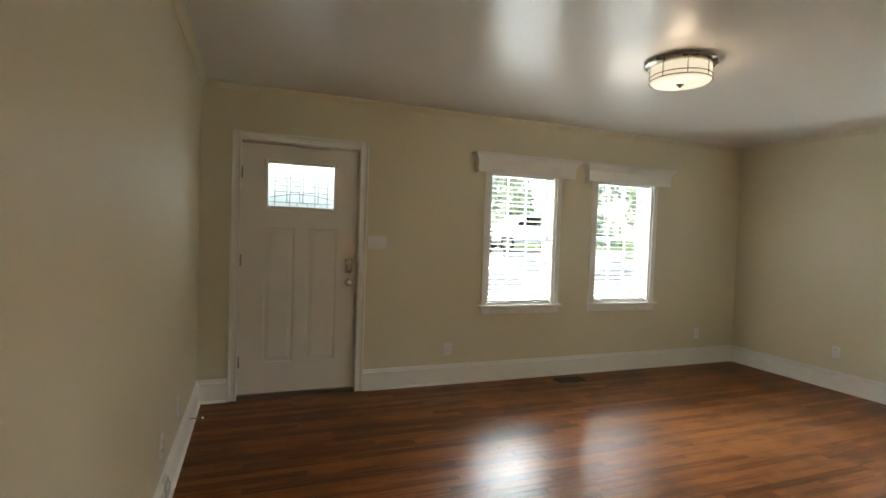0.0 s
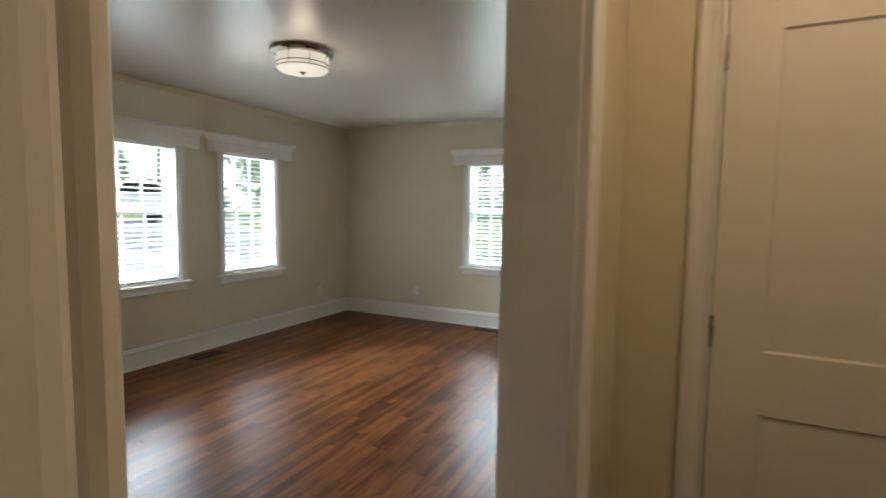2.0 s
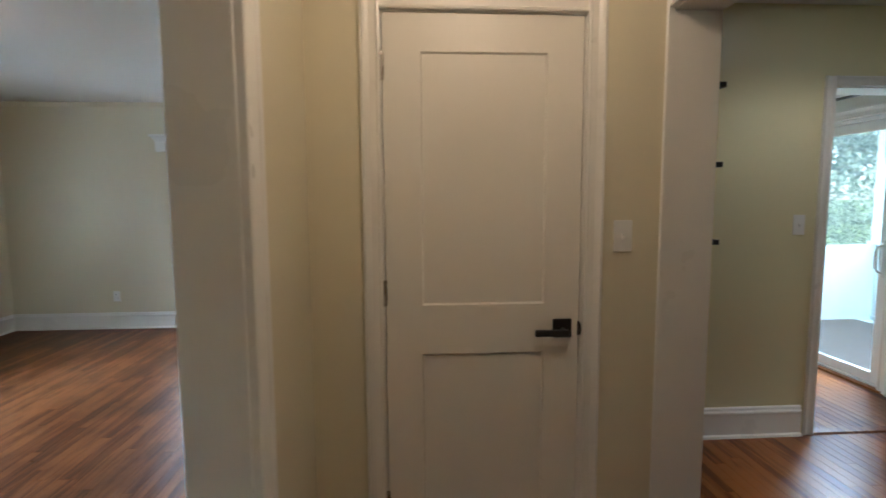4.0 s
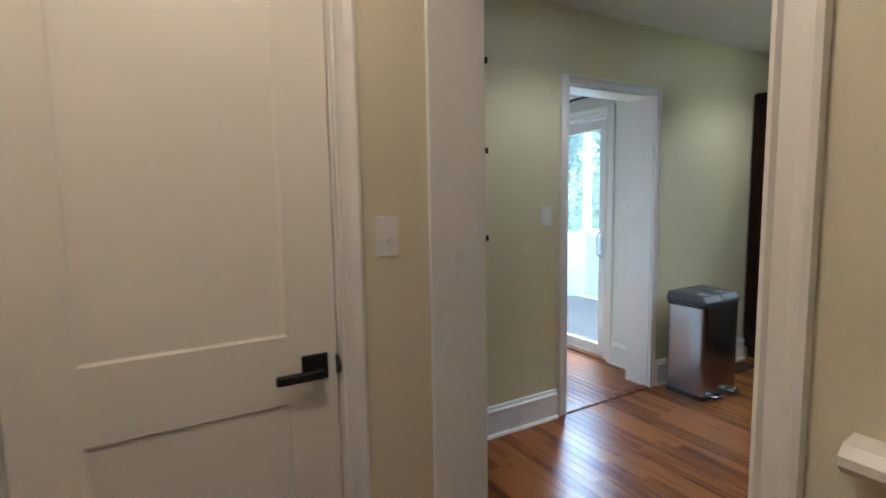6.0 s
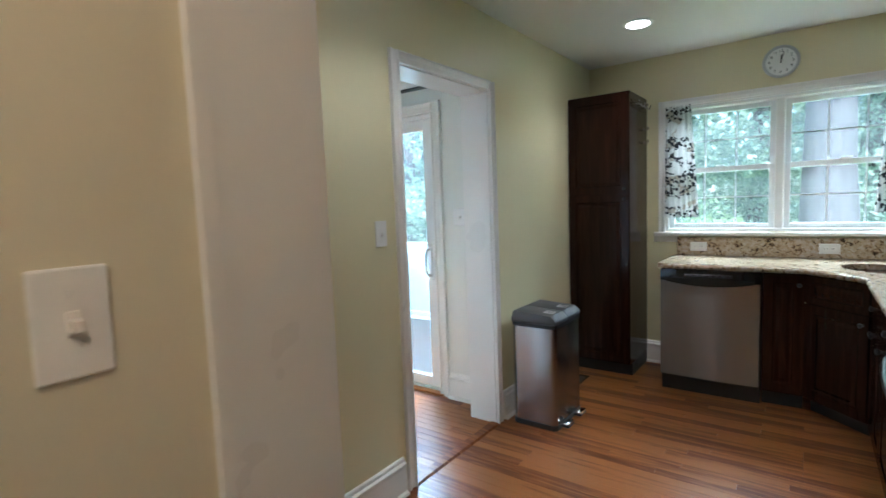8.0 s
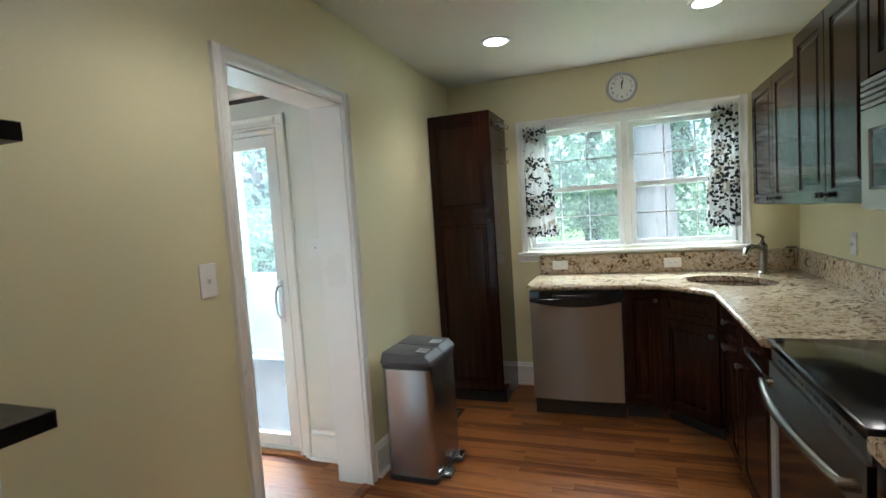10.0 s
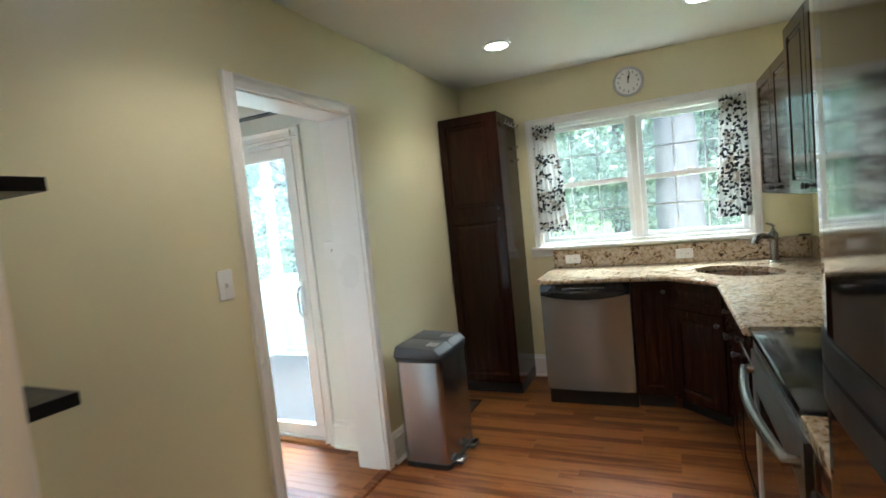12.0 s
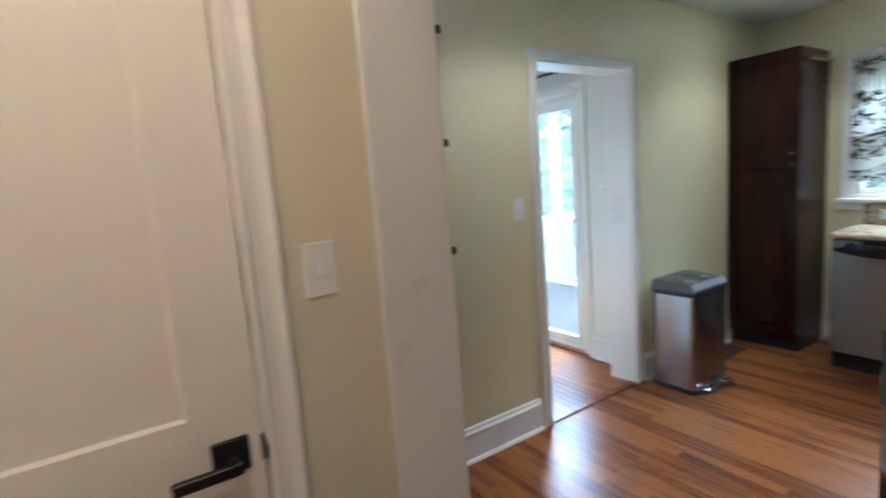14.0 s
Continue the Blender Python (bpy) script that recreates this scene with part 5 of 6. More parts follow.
# ---- curtains ----
def curtain_material():
    m, n, l, b = nodes_of("leaf_print_cotton")
    geo = n.new("ShaderNodeNewGeometry")
    mp = n.new("ShaderNodeMapping")
    mp.inputs["Scale"].default_value = (1.0, 0.35, 1.0)
    l.new(geo.outputs["Position"], mp.inputs["Vector"])
    v = n.new("ShaderNodeTexVoronoi")
    v.inputs["Scale"].default_value = 44
    cl = n.new("ShaderNodeTexNoise")
    cl.inputs["Scale"].default_value, cl.inputs["Detail"].default_value = 9, 2
    st = n.new("ShaderNodeTexNoise")
    st.inputs["Scale"].default_value = 12
    for t in (v, cl, st):
        l.new(mp.outputs[0], t.inputs["Vector"])
    d = n.new("ShaderNodeMath")
    d.operation = "LESS_THAN"
    l.new(v.outputs["Distance"], d.inputs[0])
    d.inputs[1].default_value = 0.50
    c = n.new("ShaderNodeMath")
    c.operation = "GREATER_THAN"
    l.new(cl.outputs["Fac"], c.inputs[0])
    c.inputs[1].default_value = 0.43
    mul = n.new("ShaderNodeMath")
    mul.operation = "MULTIPLY"
    l.new(d.outputs[0], mul.inputs[0])
    l.new(c.outputs[0], mul.inputs[1])
    beige = n.new("ShaderNodeMix")
    beige.data_type = "RGBA"
    g2 = n.new("ShaderNodeMath")
    g2.operation = "GREATER_THAN"
    l.new(st.outputs["Fac"], g2.inputs[0])
    g2.inputs[1].default_value = 0.58
    l.new(g2.outputs[0], beige.inputs[0])
    beige.inputs[6].default_value, beige.inputs[7].default_value = (0.66, 0.65, 0.63, 1), (0.45, 0.39, 0.33, 1)
    mix = n.new("ShaderNodeMix")
    mix.data_type = "RGBA"
    l.new(mul.outputs[0], mix.inputs[0])
    l.new(beige.outputs[2], mix.inputs[6])
    mix.inputs[7].default_value = (0.015, 0.016, 0.022, 1)
    l.new(mix.outputs[2], b.inputs["Base Color"])
    b.inputs["Roughness"].default_value = 0.85
    tr = n.new("ShaderNodeBsdfTranslucent")
    l.new(mix.outputs[2], tr.inputs["Color"])
    ms = n.new("ShaderNodeMixShader")
    ms.inputs[0].default_value = 0.14
    l.new(b.outputs[0], ms.inputs[1])
    l.new(tr.outputs[0], ms.inputs[2])
    l.new(ms.outputs[0], n["Material Output"].inputs["Surface"])
    return m


CURTAIN = curtain_material()
rod = thing("curtain_rod", (1.175, YKS + 0.02, 2.03), "thin white curtain rod in the window head", "curtain rod")
bm = bmesh.new()
sweep(bm, [(0.44, YKS + 0.012, 2.035), (1.91, YKS + 0.012, 2.035)], 0.005, 8)
part("rod", bm, VINYL, rod)


def curtain(x0, x1, bx0, bx1, zb, seed):
    ob = thing("curtain", ((x0 + x1) / 2, YKS + 0.02, 2.03), "gathered cafe curtain printed with black leaves on white", "curtain", "kitchen curtains")
    bm = bmesh.new()
    nu, nv = 72, 30
    grid = []
    for j in range(nv + 1):
        v = j / nv
        row = []
        for i in range(nu + 1):
            u = i / nu
            x = (x0 + (x1 - x0) * u) * (1 - v) + (bx0 + (bx1 - bx0) * u) * v
            wave = math.sin(u * 2 * math.pi * 6.3 + seed + 0.7 * math.sin(v * 3 + seed)) + 0.4 * math.sin(u * 2 * math.pi * 13 + 2 * seed)
            y = YKS + 0.018 + (0.006 + 0.012 * v) * wave + 0.02 * v
            z = 2.055 + (zb - 2.055) * v + 0.006 * math.sin(u * 40 + seed) * (v == 1) + 0.004 * math.sin(u * 60) * (v < 0.05)
            row.append(bm.verts.new((x, y, z)))
        grid.append(row)
    for a, b in zip(grid, grid[1:]):
        for k in range(nu):
            bm.faces.new((a[k], a[k + 1], b[k + 1], b[k]))
    bmesh.ops.solidify(bm, geom=bm.faces[:], thickness=0.0012)
    part("fabric", bm, CURTAIN, ob, "", True)


curtain(1.915, 1.74, 1.915, 1.67, 1.20, 0.4)
curtain(0.60, 0.437, 0.66, 0.437, 1.21, 2.1)


# ---- laundry closet behind the closet door ----
def laundry():
    ob = thing("stacked_laundry", (2.08, -0.36, 0), "white stacked washer and dryer in the closet", "washing machine")
    m = turn(-90, 1.75, -0.02)
    w = 0.66
    bm = bmesh.new()
    box(bm, 0, w, 0.02, 0.64, 0.02, 0.90, 0.012, 2)
    fit_part("washer_body", bm, PLASTIC, ob, m)
    bm = bmesh.new()
    lathe(bm, m @ pose(w / 2, 0.26, 0.90), [(0.22, 0.0005), (0.225, 0.008), (0.20, 0.010), (0.19, 0.004), (0.06, 0.002)], 40)
    part("tub_ring", bm, GREYLID, ob, "", True)
    bm = bmesh.new()
    lathe(bm, m @ pose(w / 2, 0.26, 0.903), [(0.07, 0), (0.05, 0.02), (0.03, 0.05), (0.01, 0.055)], 24)
    part("agitator", bm, PLASTIC, ob, "", True)
    bm = bmesh.new()
    box(bm, 0.03, w - 0.03, 0.50, 0.56, 0.901, 1.10, 0.006)
    fit_part("lid", bm, PLASTIC, ob, m)
    bm = bmesh.new()
    box(bm, 0, w, 0.10, 0.64, 1.12, 1.92, 0.012, 2)
    fit_part("dryer_body", bm, PLASTIC, ob, m)
    bm = bmesh.new()
    box(bm, 0.07, w - 0.09, 0.082, 0.099, 1.28, 1.78, 0.03, 3)
    dd = fit_part("dryer_door", bm, PLASTIC, ob, m)
    bm = bmesh.new()
    box(bm, w - 0.17, w - 0.14, 0.074, 0.083, 1.40, 1.52, 0.004)
    fit_part("door_grip", bm, PLASTIC, dd, m)
    bm = bmesh.new()
    box(bm, 0, w, 0.07, 0.10, 1.11, 1.24, 0.004)
    pn = fit_part("control_panel", bm, PLASTIC, ob, m)
    for x, r in ((0.10, 0.018), (0.20, 0.018), (0.40, 0.02), (0.55, 0.035)):
        bm = bmesh.new()
        lathe(bm, m @ pose(x, 0.07, 1.175, 90), [(r, 0), (r, 0.012), (r * 0.8, 0.02), (r * 0.3, 0.022)], 20)
        part("dial_knob", bm, PLASTIC, pn, "cream control knob", True)


laundry()


# ---- outdoors ----
def foliage_material(name, dark, light):
    m, n, l, b = nodes_of(name)
    geo = n.new("ShaderNodeNewGeometry")
    ramp = n.new("ShaderNodeValToRGB")
    ramp.color_ramp.elements[0].color, ramp.color_ramp.elements[1].color = (*dark, 1), (*light, 1)
    l.new(geo.outputs["Random Per Island"], ramp.inputs["Fac"])
    l.new(ramp.outputs["Color"], b.inputs["Base Color"])
    b.inputs["Roughness"].default_value = 0.5
    tr = n.new("ShaderNodeBsdfTranslucent")
    l.new(ramp.outputs["Color"], tr.inputs["Color"])
    ms = n.new("ShaderNodeMixShader")
    ms.inputs[0].default_value = 0.45
    l.new(b.outputs[0], ms.inputs[1])
    l.new(tr.outputs[0], ms.inputs[2])
    l.new(ms.outputs[0], n["Material Output"].inputs["Surface"])
    return m


LEAF = foliage_material("green_leaves", (0.15, 0.20, 0.14), (0.40, 0.48, 0.32))
LEAF2 = foliage_material("bright_leaves", (0.14, 0.215, 0.16), (0.42, 0.52, 0.37))
BARK = paint("grey_bark", (0.085, 0.075, 0.066), 0.9, 0.35, 6.0, 0.9, 22.0, 0.0, (1.6, 1.6, 0.35))
PALEBARK = paint("pale_grey_bark", (0.085, 0.078, 0.080), 0.9, 0.35, 7.0, 0.9, 26.0, 0.0, (1.8, 1.8, 0.3))
GRASS = paint("lawn_grass", (0.10, 0.16, 0.045), 0.9, 0.3, 1.5, 0.5, 40)
CONCRETE = paint("pale_concrete", (0.52, 0.50, 0.47), 0.85, 0.12, 2.0, 0.2, 60)
STREET = paint("street_concrete", (0.34, 0.33, 0.31), 0.9, 0.12, 1.5, 0.2, 60)
ASPHALT = paint("road_asphalt", (0.06, 0.06, 0.06), 0.85, 0.15, 2.0, 0.3, 80)
PORCHFLOOR = paint("blue_grey_porch_paint", (0.50, 0.58, 0.61), 0.5, 0.05, 3.0, 0.05, 50)
# white paint, darkened and blued in its colour to hold down the porch glare
PORCHWALL = paint("dimmed_white_porch_paint", (0.40, 0.46, 0.48), 0.5, 0.03, 3.0, 0.05, 50)
SIDING = paint("pale_blue_siding", (0.42, 0.52, 0.60), 0.6, 0.06, 2.0, 0.1, 40)
BRICKRED = paint("red_brick", (0.11, 0.034, 0.028), 0.8, 0.2, 6.0, 0.4, 60)
MORTAR = paint("grey_mortar", (0.16, 0.14, 0.13), 0.9, 0.1, 10.0, 0.3, 80)
CARWHITE = paint("white_car_paint", (0.75, 0.76, 0.77), 0.2, 0.01, 3.0, 0.0, 20, 0.0, (1, 1, 1), 0.6)
RUBBER = paint("tyre_rubber", (0.02, 0.02, 0.02), 0.8, 0.1, 20, 0.2, 100)
rng = np.random.default_rng(7)


def leaf_cloud(name, centres, radii, per, size, material):
    """Many small bent leaves round the given clump centres, as one mesh."""
    c = np.repeat(np.array(centres, float), per, axis=0)
    r = np.repeat(np.array(radii, float), per)
    n = len(c)
    d = rng.normal(size=(n, 3))
    d /= np.linalg.norm(d, axis=1)[:, None]
    p = c + d * (r * rng.uniform(0.35, 1.0, n) ** 0.6)[:, None] * np.array((1, 1, 0.8))
    a = rng.normal(size=(n, 3))
    a /= np.linalg.norm(a, axis=1)[:, None]
    b = np.cross(a, rng.normal(size=(n, 3)))
    b /= np.linalg.norm(b, axis=1)[:, None] + 1e-9
    s = size * rng.uniform(0.6, 1.4, n)[:, None]
    v = np.stack([p - a * s, p + b * s * 0.5, p + a * s, p - b * s * 0.5], 1).reshape(-1, 3)
    f = np.arange(n * 4).reshape(-1, 4)
    me = bpy.data.meshes.new(name)
    me.from_pydata(v.tolist(), [], f.tolist())
    me.materials.append(material)
    return me


def tree(x, y, h, r, crown_r, label, leaf, per=220, size=0.10, bare=0.4, clumps=26, base=-0.4, bark=None):
    ob = thing("tree", (x, y, base), label, "tree", "trees outside")
    bm = bmesh.new()
    top = h * 0.75
    pts, rad = [], []
    for k in range(9):
        t = k / 8
        pts.append((x + 0.12 * math.sin(3 * t + x), y + 0.1 * math.sin(4 * t + y), base + top * t))
        rad.append(r * (1.25 - 0.3 * min(t * 6, 1) - 0.6 * t))
    sweep(bm, pts, rad, 16)
    part("trunk", bm, bark or BARK, ob, "rough grey bark trunk", True)
    cs, rs = [], []
    for k in range(clumps):
        a = rng.uniform(0, 2 * math.pi)
        hh = rng.uniform(bare, 1.0)
        rr = crown_r * math.sqrt(max(0.08, 1 - ((hh - 0.65) / 0.45) ** 2)) * rng.uniform(0.3, 1.0)
        cs.append((x + rr * math.cos(a), y + rr * math.sin(a), base + h * hh))
        rs.append(crown_r * rng.uniform(0.22, 0.42))
    bm = bmesh.new()
    for k in range(0, clumps, 3):
        q = Vector(cs[k])
        z0 = base + 0.4 + min(max(0.35 * h, (q.z - base) * 0.7), top * 0.92)
        sweep(bm, [(x, y, z0 - 0.4), ((x + q.x) / 2, (y + q.y) / 2, (z0 + q.z) / 2 + 0.15), tuple(q)], [r * 0.35, r * 0.22, r * 0.08], 8)
    part("limbs", bm, bark or BARK, ob, "", True)
    cr = new("crown", leaf_cloud("crown", cs, rs, per, size, leaf))
    cr.parent = ob
    cr.matrix_parent_inverse = ob.matrix_basis.inverted()


# ground
GRADE = ((-900, -0.42), (8.0, -0.42), (15.0, 0.70), (900, 0.70))


def slope_sheet(bm, x0, x1, profile, lift):
    rows = [(bm.verts.new((x0, y, z + lift)), bm.verts.new((x1, y, z + lift))) for y, z in profile]
    for (a, b), (c, d) in zip(rows, rows[1:]):
        bm.faces.new((a, b, d, c))


bm = bmesh.new()
slope_sheet(bm, -900, 900, GRADE, 0)
solid("ground", bm, GRASS, "mown green lawn rising to the street", "ground")
bm = bmesh.new()
box(bm, -2, 7, 4.5, 7.4, -0.5, -0.12, 0.01)
solid("pavement", bm, CONCRETE, "pale concrete front terrace", "pavement")
bm = bmesh.new()
slope_sheet(bm, -6, 13, ((7.4, -0.42), (8.0, -0.42), (15.0, 0.70), (17.0, 0.70)), 0.02)
solid("driveway", bm, CONCRETE, "pale concrete driveway in the sun", "driveway")
bm = bmesh.new()
box(bm, -200, 200, 17, 23, 0.5, 0.73)
solid("road", bm, STREET, "pale sunlit concrete street past the house", "road")
# out-of-view slab, added to keep direct sun off the front windows
bm = bmesh.new()
box(bm, -2.2, 6.2, 4.5, 6.1, 2.6, 2.72)
solid("sun_shade_roof", bm, VINYL, "unseen white roof slab added to shade the front windows", "roof")
for tx, ty, th, tr_, cr_ in ((1.9, 14.2, 8.5, 0.24, 3.2), (7.5, 15.5, 9.0, 0.22, 3.6), (-4.5, 26, 11, 0.3, 4.2), (3.5, 27, 11, 0.3, 4.5), (10, 26, 10, 0.3, 4.2), (17, 25, 11, 0.3, 4.5), (24, 19, 10, 0.3, 4.2), (14.5, 9.5, 9, 0.25, 3.4)):
    tree(tx, ty, th, tr_, cr_, "leafy street tree with a grey trunk", LEAF, 520, 0.085, 0.34, 26, 0.68 if ty > 13 and tx < 20 else -0.42)
tree(0.68, -8.8, 11, 0.36, 3.4, "large tree with a pale bark trunk behind the kitchen", LEAF2, 520, 0.06, 0.45, bark=PALEBARK)
for tx, ty, th, tr_, cr_ in ((-2.0, -12, 9, 0.2, 3.3), (1.8, -13, 9.5, 0.2, 3.4), (4.6, -12.0, 9, 0.2, 3.2), (7.5, -13, 9, 0.22, 3.4), (10.5, -12, 9, 0.22, 3.4), (-0.3, -16, 12, 0.25, 4), (6, -17, 12, 0.25, 4), (13, -16, 12, 0.25, 4)):
    tree(tx, ty, th, tr_, cr_, "leafy green tree in the back garden", LEAF2, 620, 0.07, 0.12, 30)
# shrubs and far woods
cs, rs = [], []
for k in range(150):
    cs.append((rng.uniform(-6, 15), rng.uniform(-11, -9), rng.uniform(-0.4, 1.9)))
    rs.append(rng.uniform(0.3, 0.7))
tagged(new("shrub_bank", leaf_cloud("shrub_bank", cs, rs, 300, 0.045, LEAF2)), "dense bank of green shrubs behind the house", "shrubs", "", "stuff")
cs, rs = [], []
for k in range(220):
    a = rng.uniform(0, 2 * math.pi)
    q = rng.uniform(38, 55)
    cs.append((2 + q * math.cos(a), q * math.sin(a), rng.uniform(0, 10)))
    rs.append(rng.uniform(2, 3.6))
tagged(new("far_woods", leaf_cloud("far_woods", cs, rs, 240, 0.42, LEAF)), "belt of woodland in the distance", "trees", "", "stuff")


def car(x, y, deg, label):
    m = turn(deg, x, y, 0.735)
    ob = thing("car", (x, y, 0.735), label, "car", "parked cars")
    bm = bmesh.new()
    side = [(-2.2, 0.35), (-2.25, 0.75), (-1.9, 0.95), (-1.2, 1.02), (-0.6, 1.48), (0.7, 1.5), (1.35, 1.0), (2.1, 0.85), (2.22, 0.6), (2.2, 0.35)]
    a = [bm.verts.new((px, -0.86, pz)) for px, pz in side]
    b = [bm.verts.new((px, 0.86, pz)) for px, pz in side]
    bm.faces.new(a)
    bm.faces.new(list(reversed(b)))
    for k in range(len(side)):
        j = (k + 1) % len(side)
        bm.faces.new((a[k], a[j], b[j], b[k]))
    bmesh.ops.bevel(bm, geom=list(bm.edges), offset=0.07, segments=3, affect="EDGES", profile=0.5)
    fit_part("body", bm, CARWHITE, ob, m, "", True)
    for s in (-1, 1):
        bm = bmesh.new()
        prism(bm, [(-1.0, 1.05), (-0.5, 1.42), (0.62, 1.44), (1.15, 1.04)], 0.862, 0.868)
        bm.transform(Matrix(((1, 0, 0, 0), (0, 0, s, 0), (0, 1, 0, 0), (0, 0, 0, 1))))
        fit_part("side_window", bm, BLACKGLOSS, ob, m)
    for wx in (-1.35, 1.35):
        for s in (-1, 1):
            bm = bmesh.new()
            cyl(bm, pose(wx, s * 0.80, 0.32, 90), 0.32, 0.2, 24, None, 0.03)
            wh = fit_part("wheel", bm, RUBBER, ob, m, "", True)
            bm = bmesh.new()
            cyl(bm, pose(wx, s * 0.895, 0.32, 90), 0.2, 0.03, 20)
            fit_part("rim", bm, NICKEL, wh, m)


car(6.6, 18.4, 4, "white saloon car parked by the road")
car(10.9, 18.2, -3, "silver-white car parked further along the road")


def brick_pier():
    ob = thing("brick_pier", (5.95, 6.2, -0.12), "low red brick porch pier outside the window", "brick pier")
    x0, y0, n = 5.72, 5.95, 0
    bm = bmesh.new()
    box(bm, x0 + 0.006, x0 + 0.434, y0 + 0.006, y0 + 0.434, -0.12, 0.69)
    part("mortar_core", bm, MORTAR, ob)
    bm = bmesh.new()
    box(bm, -0.1, 0.1, -0.05, 0.05, -0.03, 0.03, 0.003)
    me = mesh_of("brick", bm, BRICKRED)
    for c in range(11):
        z = -0.085 + 0.0725 * c
        for side in range(4):
            for j in range(2):
                off = (0.105 + 0.22 * j) if c % 2 else (0.115 + 0.21 * j)
                px, py, dg = ((x0 + off, y0 + 0.05, 0), (x0 + 0.39, y0 + off, 90), (x0 + 0.44 - off, y0 + 0.39, 0), (x0 + 0.05, y0 + 0.44 - off, 90))[side]
                b = new("brick", me)
                b.parent = ob
                b.matrix_parent_inverse = ob.matrix_basis.inverted()
                b.matrix_basis = turn(dg, px, py, z)
    bm = bmesh.new()
    box(bm, x0 - 0.03, x0 + 0.47, y0 - 0.03, y0 + 0.47, 0.695, 0.75, 0.01)
    part("cap", bm, CONCRETE, ob, "concrete cap")


brick_pier()


def neighbour_house():
    ob = thing("neighbour_house", (12, 0.5, -0.42), "pale blue clapboard house next door", "house")
    bm = bmesh.new()
    box(bm, 10.0, 17, -6, 1.35, -0.42, 4.2)
    part("wall", bm, SIDING, ob)
    bm = bmesh.new()
    box(bm, -0.012, 0.006, -3.67, 3.67, -0.075, 0.075)
    me = mesh_of("clapboard", bm, SIDING)
    for k in range(30):
        b = new("clapboard", me)
        b.parent = ob
        b.matrix_parent_inverse = ob.matrix_basis.inverted()
        b.matrix_basis = pose(9.985, -2.325, -0.3 + 0.15 * k, 0, 5)
    bm = bmesh.new()
    box(bm, 9.93, 10.06, 1.28, 1.40, -0.42, 4.2, 0.004)
    part("corner_board", bm, VINYL, ob, "white corner board")
    bm = bmesh.new()
    v = [bm.verts.new(p) for p in ((9.5, -6.4, 4.1), (9.5, 1.8, 4.1), (17.4, 1.8, 4.1), (17.4, -6.4, 4.1), (13.4, -6.4, 6.6), (13.4, 1.8, 6.6))]
    for f in ((0, 1, 5, 4), (3, 4, 5, 2), (1, 2, 5), (0, 4, 3), (0, 3, 2, 1)):
        bm.faces.new([v[k] for k in f])
    part("roof", bm, ASPHALT, ob, "dark shingle roof")
    bm = bmesh.new()
    sash(bm, -1.0, 0.0, 0.6, 2.1, 0, 0.05, 0.09)
    wi = fit_part("window", bm, VINYL, ob, turn(90, 9.96, -0.6))
    bm = bmesh.new()
    box(bm, -0.92, -0.08, 0.02, 0.03, 0.68, 2.02)
    fit_part("pane", bm, BLACKGLOSS, wi, turn(90, 9.96, -0.6))


neighbour_house()


def porch():
    bm = bmesh.new()
    box(bm, XS, 5.35, -5.6, YS - 0.16, -0.3, -0.03, 0.004)
    solid("porch_floor", bm, PORCHFLOOR, "blue-grey painted porch floor", "floor")
    ob = thing("porch_screen", (4, -5.5, 0), "white screened porch wall with posts", "porch", "", "structure")
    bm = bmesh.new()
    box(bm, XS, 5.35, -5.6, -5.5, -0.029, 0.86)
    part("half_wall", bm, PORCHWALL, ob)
    bm = bmesh.new()
    box(bm, XS, 5.35, -5.63, -5.46, 0.861, 0.90, 0.005)
    part("ledge", bm, PORCHWALL, ob)
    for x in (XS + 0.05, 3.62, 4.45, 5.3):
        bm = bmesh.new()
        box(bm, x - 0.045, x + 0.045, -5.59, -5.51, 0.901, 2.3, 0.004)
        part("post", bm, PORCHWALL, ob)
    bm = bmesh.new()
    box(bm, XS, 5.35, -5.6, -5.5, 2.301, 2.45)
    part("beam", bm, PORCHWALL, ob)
    bm = bmesh.new()
    box(bm, 5.25, 5.35, -5.5, YS - 0.17, -0.029, 0.86)
    part("side_wall", bm, PORCHWALL, ob)
    bm = bmesh.new()
    profile_run(bm, ((0, 0), (0.02, 0), (0.02, 0.05), (0, 0.06)), (XS, -5.5, -0.028), (5.25, -5.5, -0.028), (0, 1, 0))
    part("skirting", bm, PORCHWALL, ob)
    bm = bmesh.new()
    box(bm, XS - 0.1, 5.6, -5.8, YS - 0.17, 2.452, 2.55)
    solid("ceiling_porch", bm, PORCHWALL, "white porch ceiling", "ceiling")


porch()


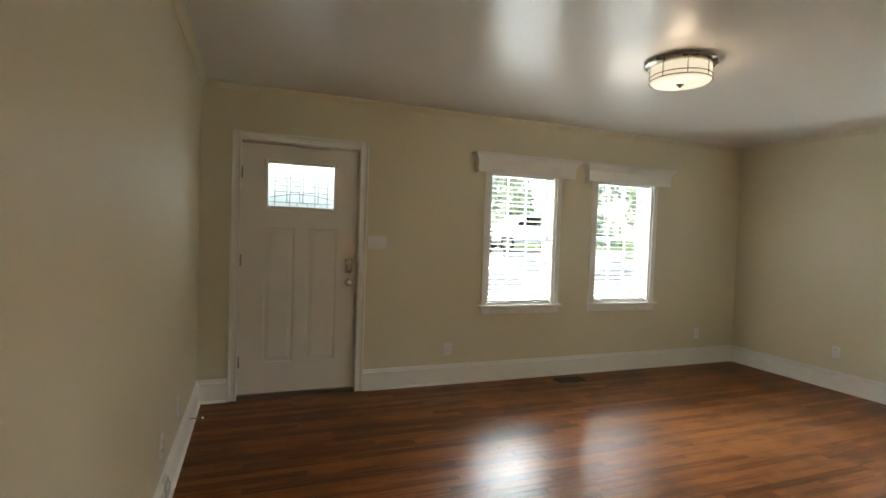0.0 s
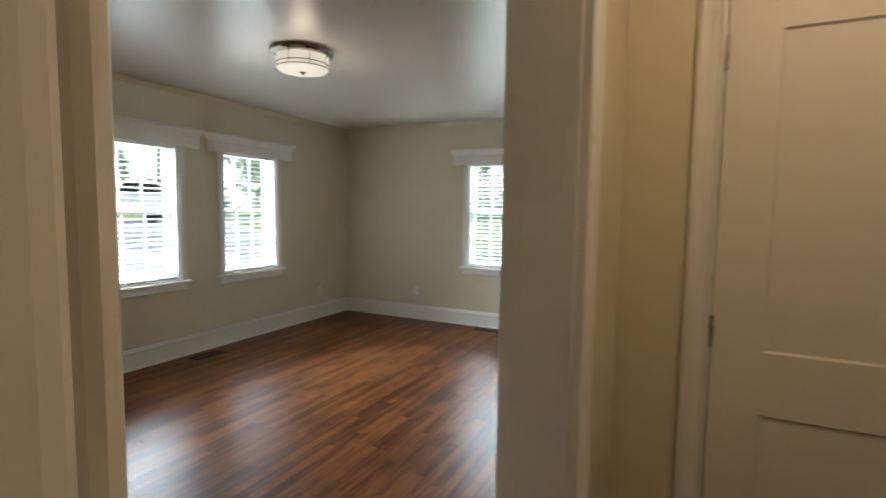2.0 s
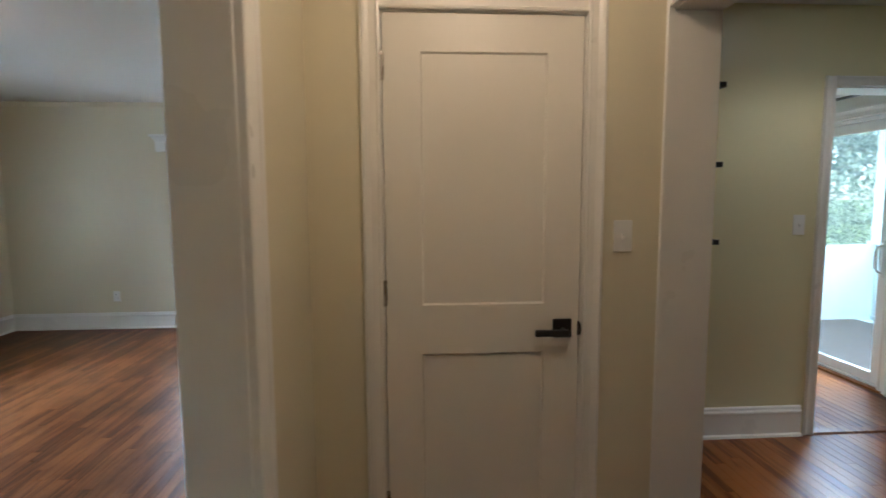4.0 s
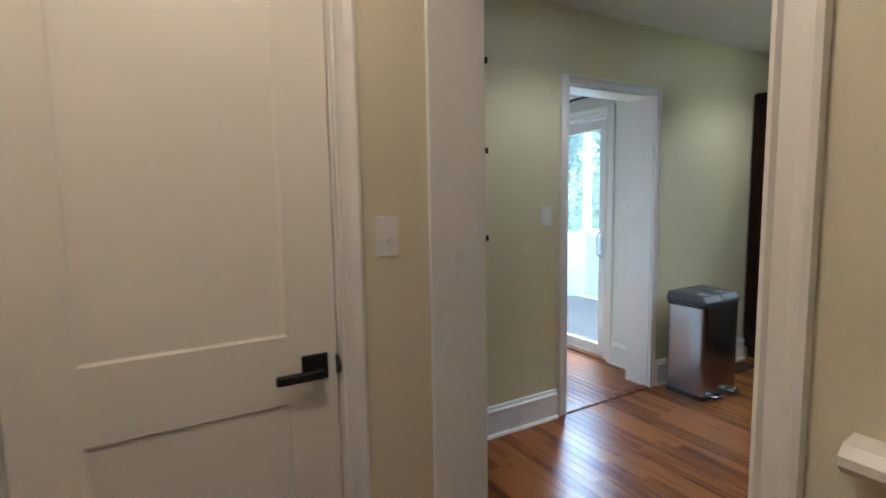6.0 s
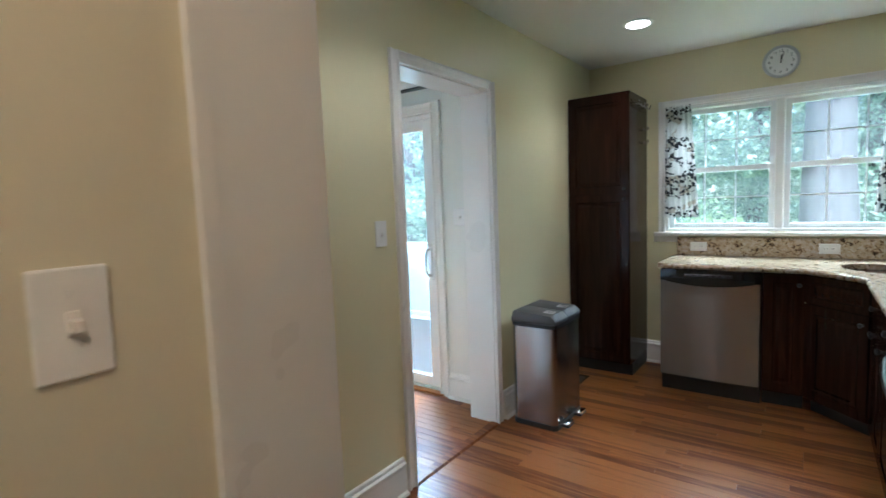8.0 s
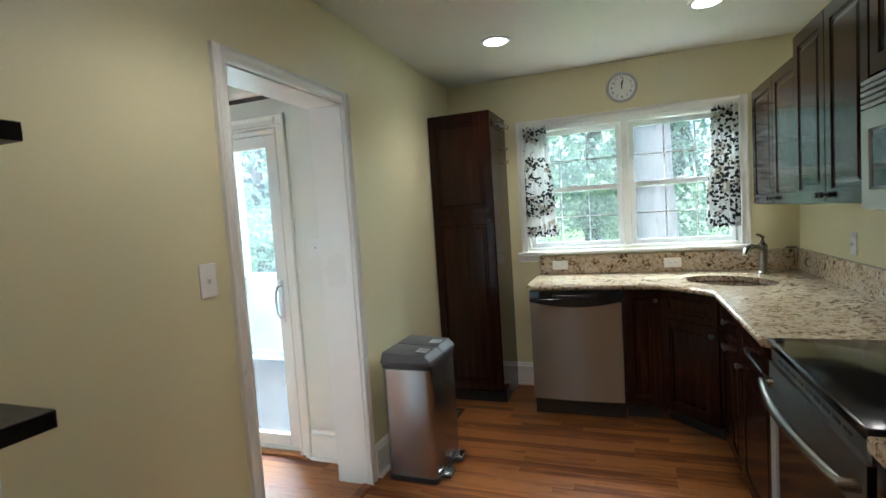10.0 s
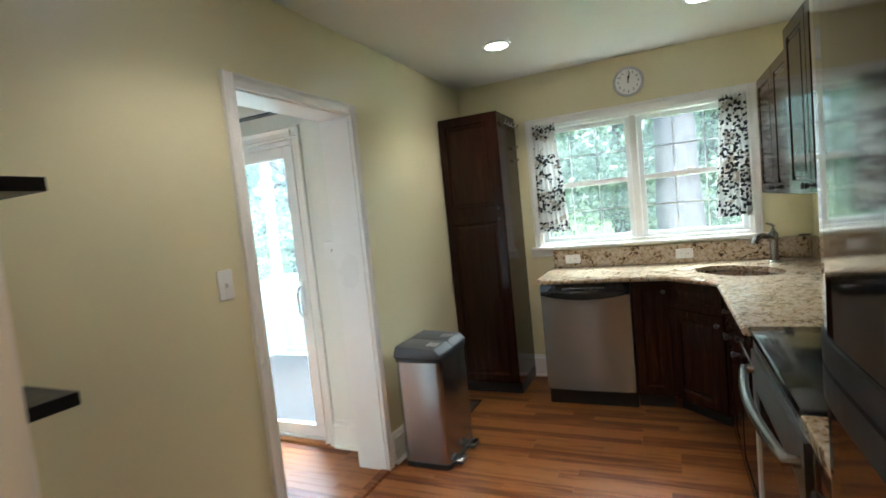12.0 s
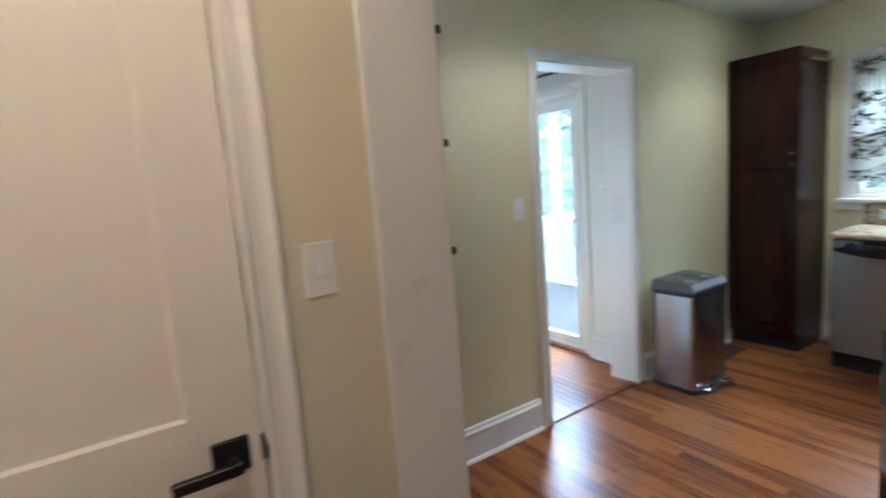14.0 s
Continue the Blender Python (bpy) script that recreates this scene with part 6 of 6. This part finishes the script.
# ---- floor boards ----
def boards(name, x0, x1, y0, y1, label, most, oak):
    ob = thing(name, ((x0 + x1) / 2, (y0 + y1) / 2, -0.014), label, "floor", "", "structure")
    r = random.Random(len(name) * 13 + int(100 * (y1 - y0)))
    meshes = {}
    rest_v, rest_f = [], []
    count = 0
    rows = int(math.ceil((y1 - y0) / 0.0575))
    wide = (y1 - y0) / rows
    order = sorted(range(rows), key=lambda k: abs(y0 + (k + 0.5) * wide - most[1]))
    for k in order:
        y = y0 + (k + 0.5) * wide
        x = x0
        first = True
        while x < x1 - 0.01:
            ln = r.choice((0.4, 0.6, 0.8, 1.0, 1.2, 1.5)) if not first else r.choice((0.2, 0.35, 0.5, 0.7, 0.9, 1.1))
            first = False
            if x1 - x - ln < 0.15:
                ln = x1 - x
            key = round(ln, 3)
            hx, hy, c = key / 2 - 0.0003, wide / 2 - 0.0003, 0.0007
            vs = [(-hx, -hy, -0.013), (hx, -hy, -0.013), (hx, hy, -0.013), (-hx, hy, -0.013), (-hx, -hy, -c), (hx, -hy, -c), (hx, hy, -c), (-hx, hy, -c),
                  (-hx + c, -hy + c, 0), (hx - c, -hy + c, 0), (hx - c, hy - c, 0), (-hx + c, hy - c, 0)]
            fs = [(8, 9, 10, 11)] + [(a, (a + 1) % 4, (a + 1) % 4 + 4, a + 4) for a in range(4)] + [(a + 4, (a + 1) % 4 + 4, (a + 1) % 4 + 8, a + 8) for a in range(4)]
            if count < most[0]:
                if key not in meshes:
                    me = bpy.data.meshes.new("board")
                    me.from_pydata(vs, [], fs)
                    me.materials.append(oak)
                    meshes[key] = me
                b = new("board", meshes[key])
                b.parent = ob
                b.matrix_parent_inverse = ob.matrix_basis.inverted()
                b.location = (x + ln / 2, y, 0)
            else:
                base = len(rest_v)
                rest_v += [(vx + x + ln / 2, vy + y, vz) for vx, vy, vz in vs]
                rest_f += [tuple(base + q for q in f) for f in fs]
            count += 1
            x += ln
    if rest_v:
        me = bpy.data.meshes.new("boards")
        me.from_pydata(rest_v, [], rest_f)
        me.materials.append(oak)
        s = new("boards", me)
        s.parent = ob
        s.matrix_parent_inverse = ob.matrix_basis.inverted()
        tagged(s, "", "", "", "stuff")


FL = "glossy brown oak strip floor with varied boards"
boards("floor_living", XL, XR, YP1 - 0.067, YF, FL, (300, 2.2), OAKOLD)
boards("floor_hall", -1.5, XH + 0.9, YK1 - 0.085, YP1 - 0.067, FL, (300, -0.4), OAKOLD)
boards("floor_kitchen", XKW, XKE + 0.005, YKS, YK1 - 0.085, FL, (300, -2.9), OAK)
boards("floor_sunroom", XKE + 0.005, 5.2, YS - 0.02, -0.7, FL, (300, -3.0), OAK)
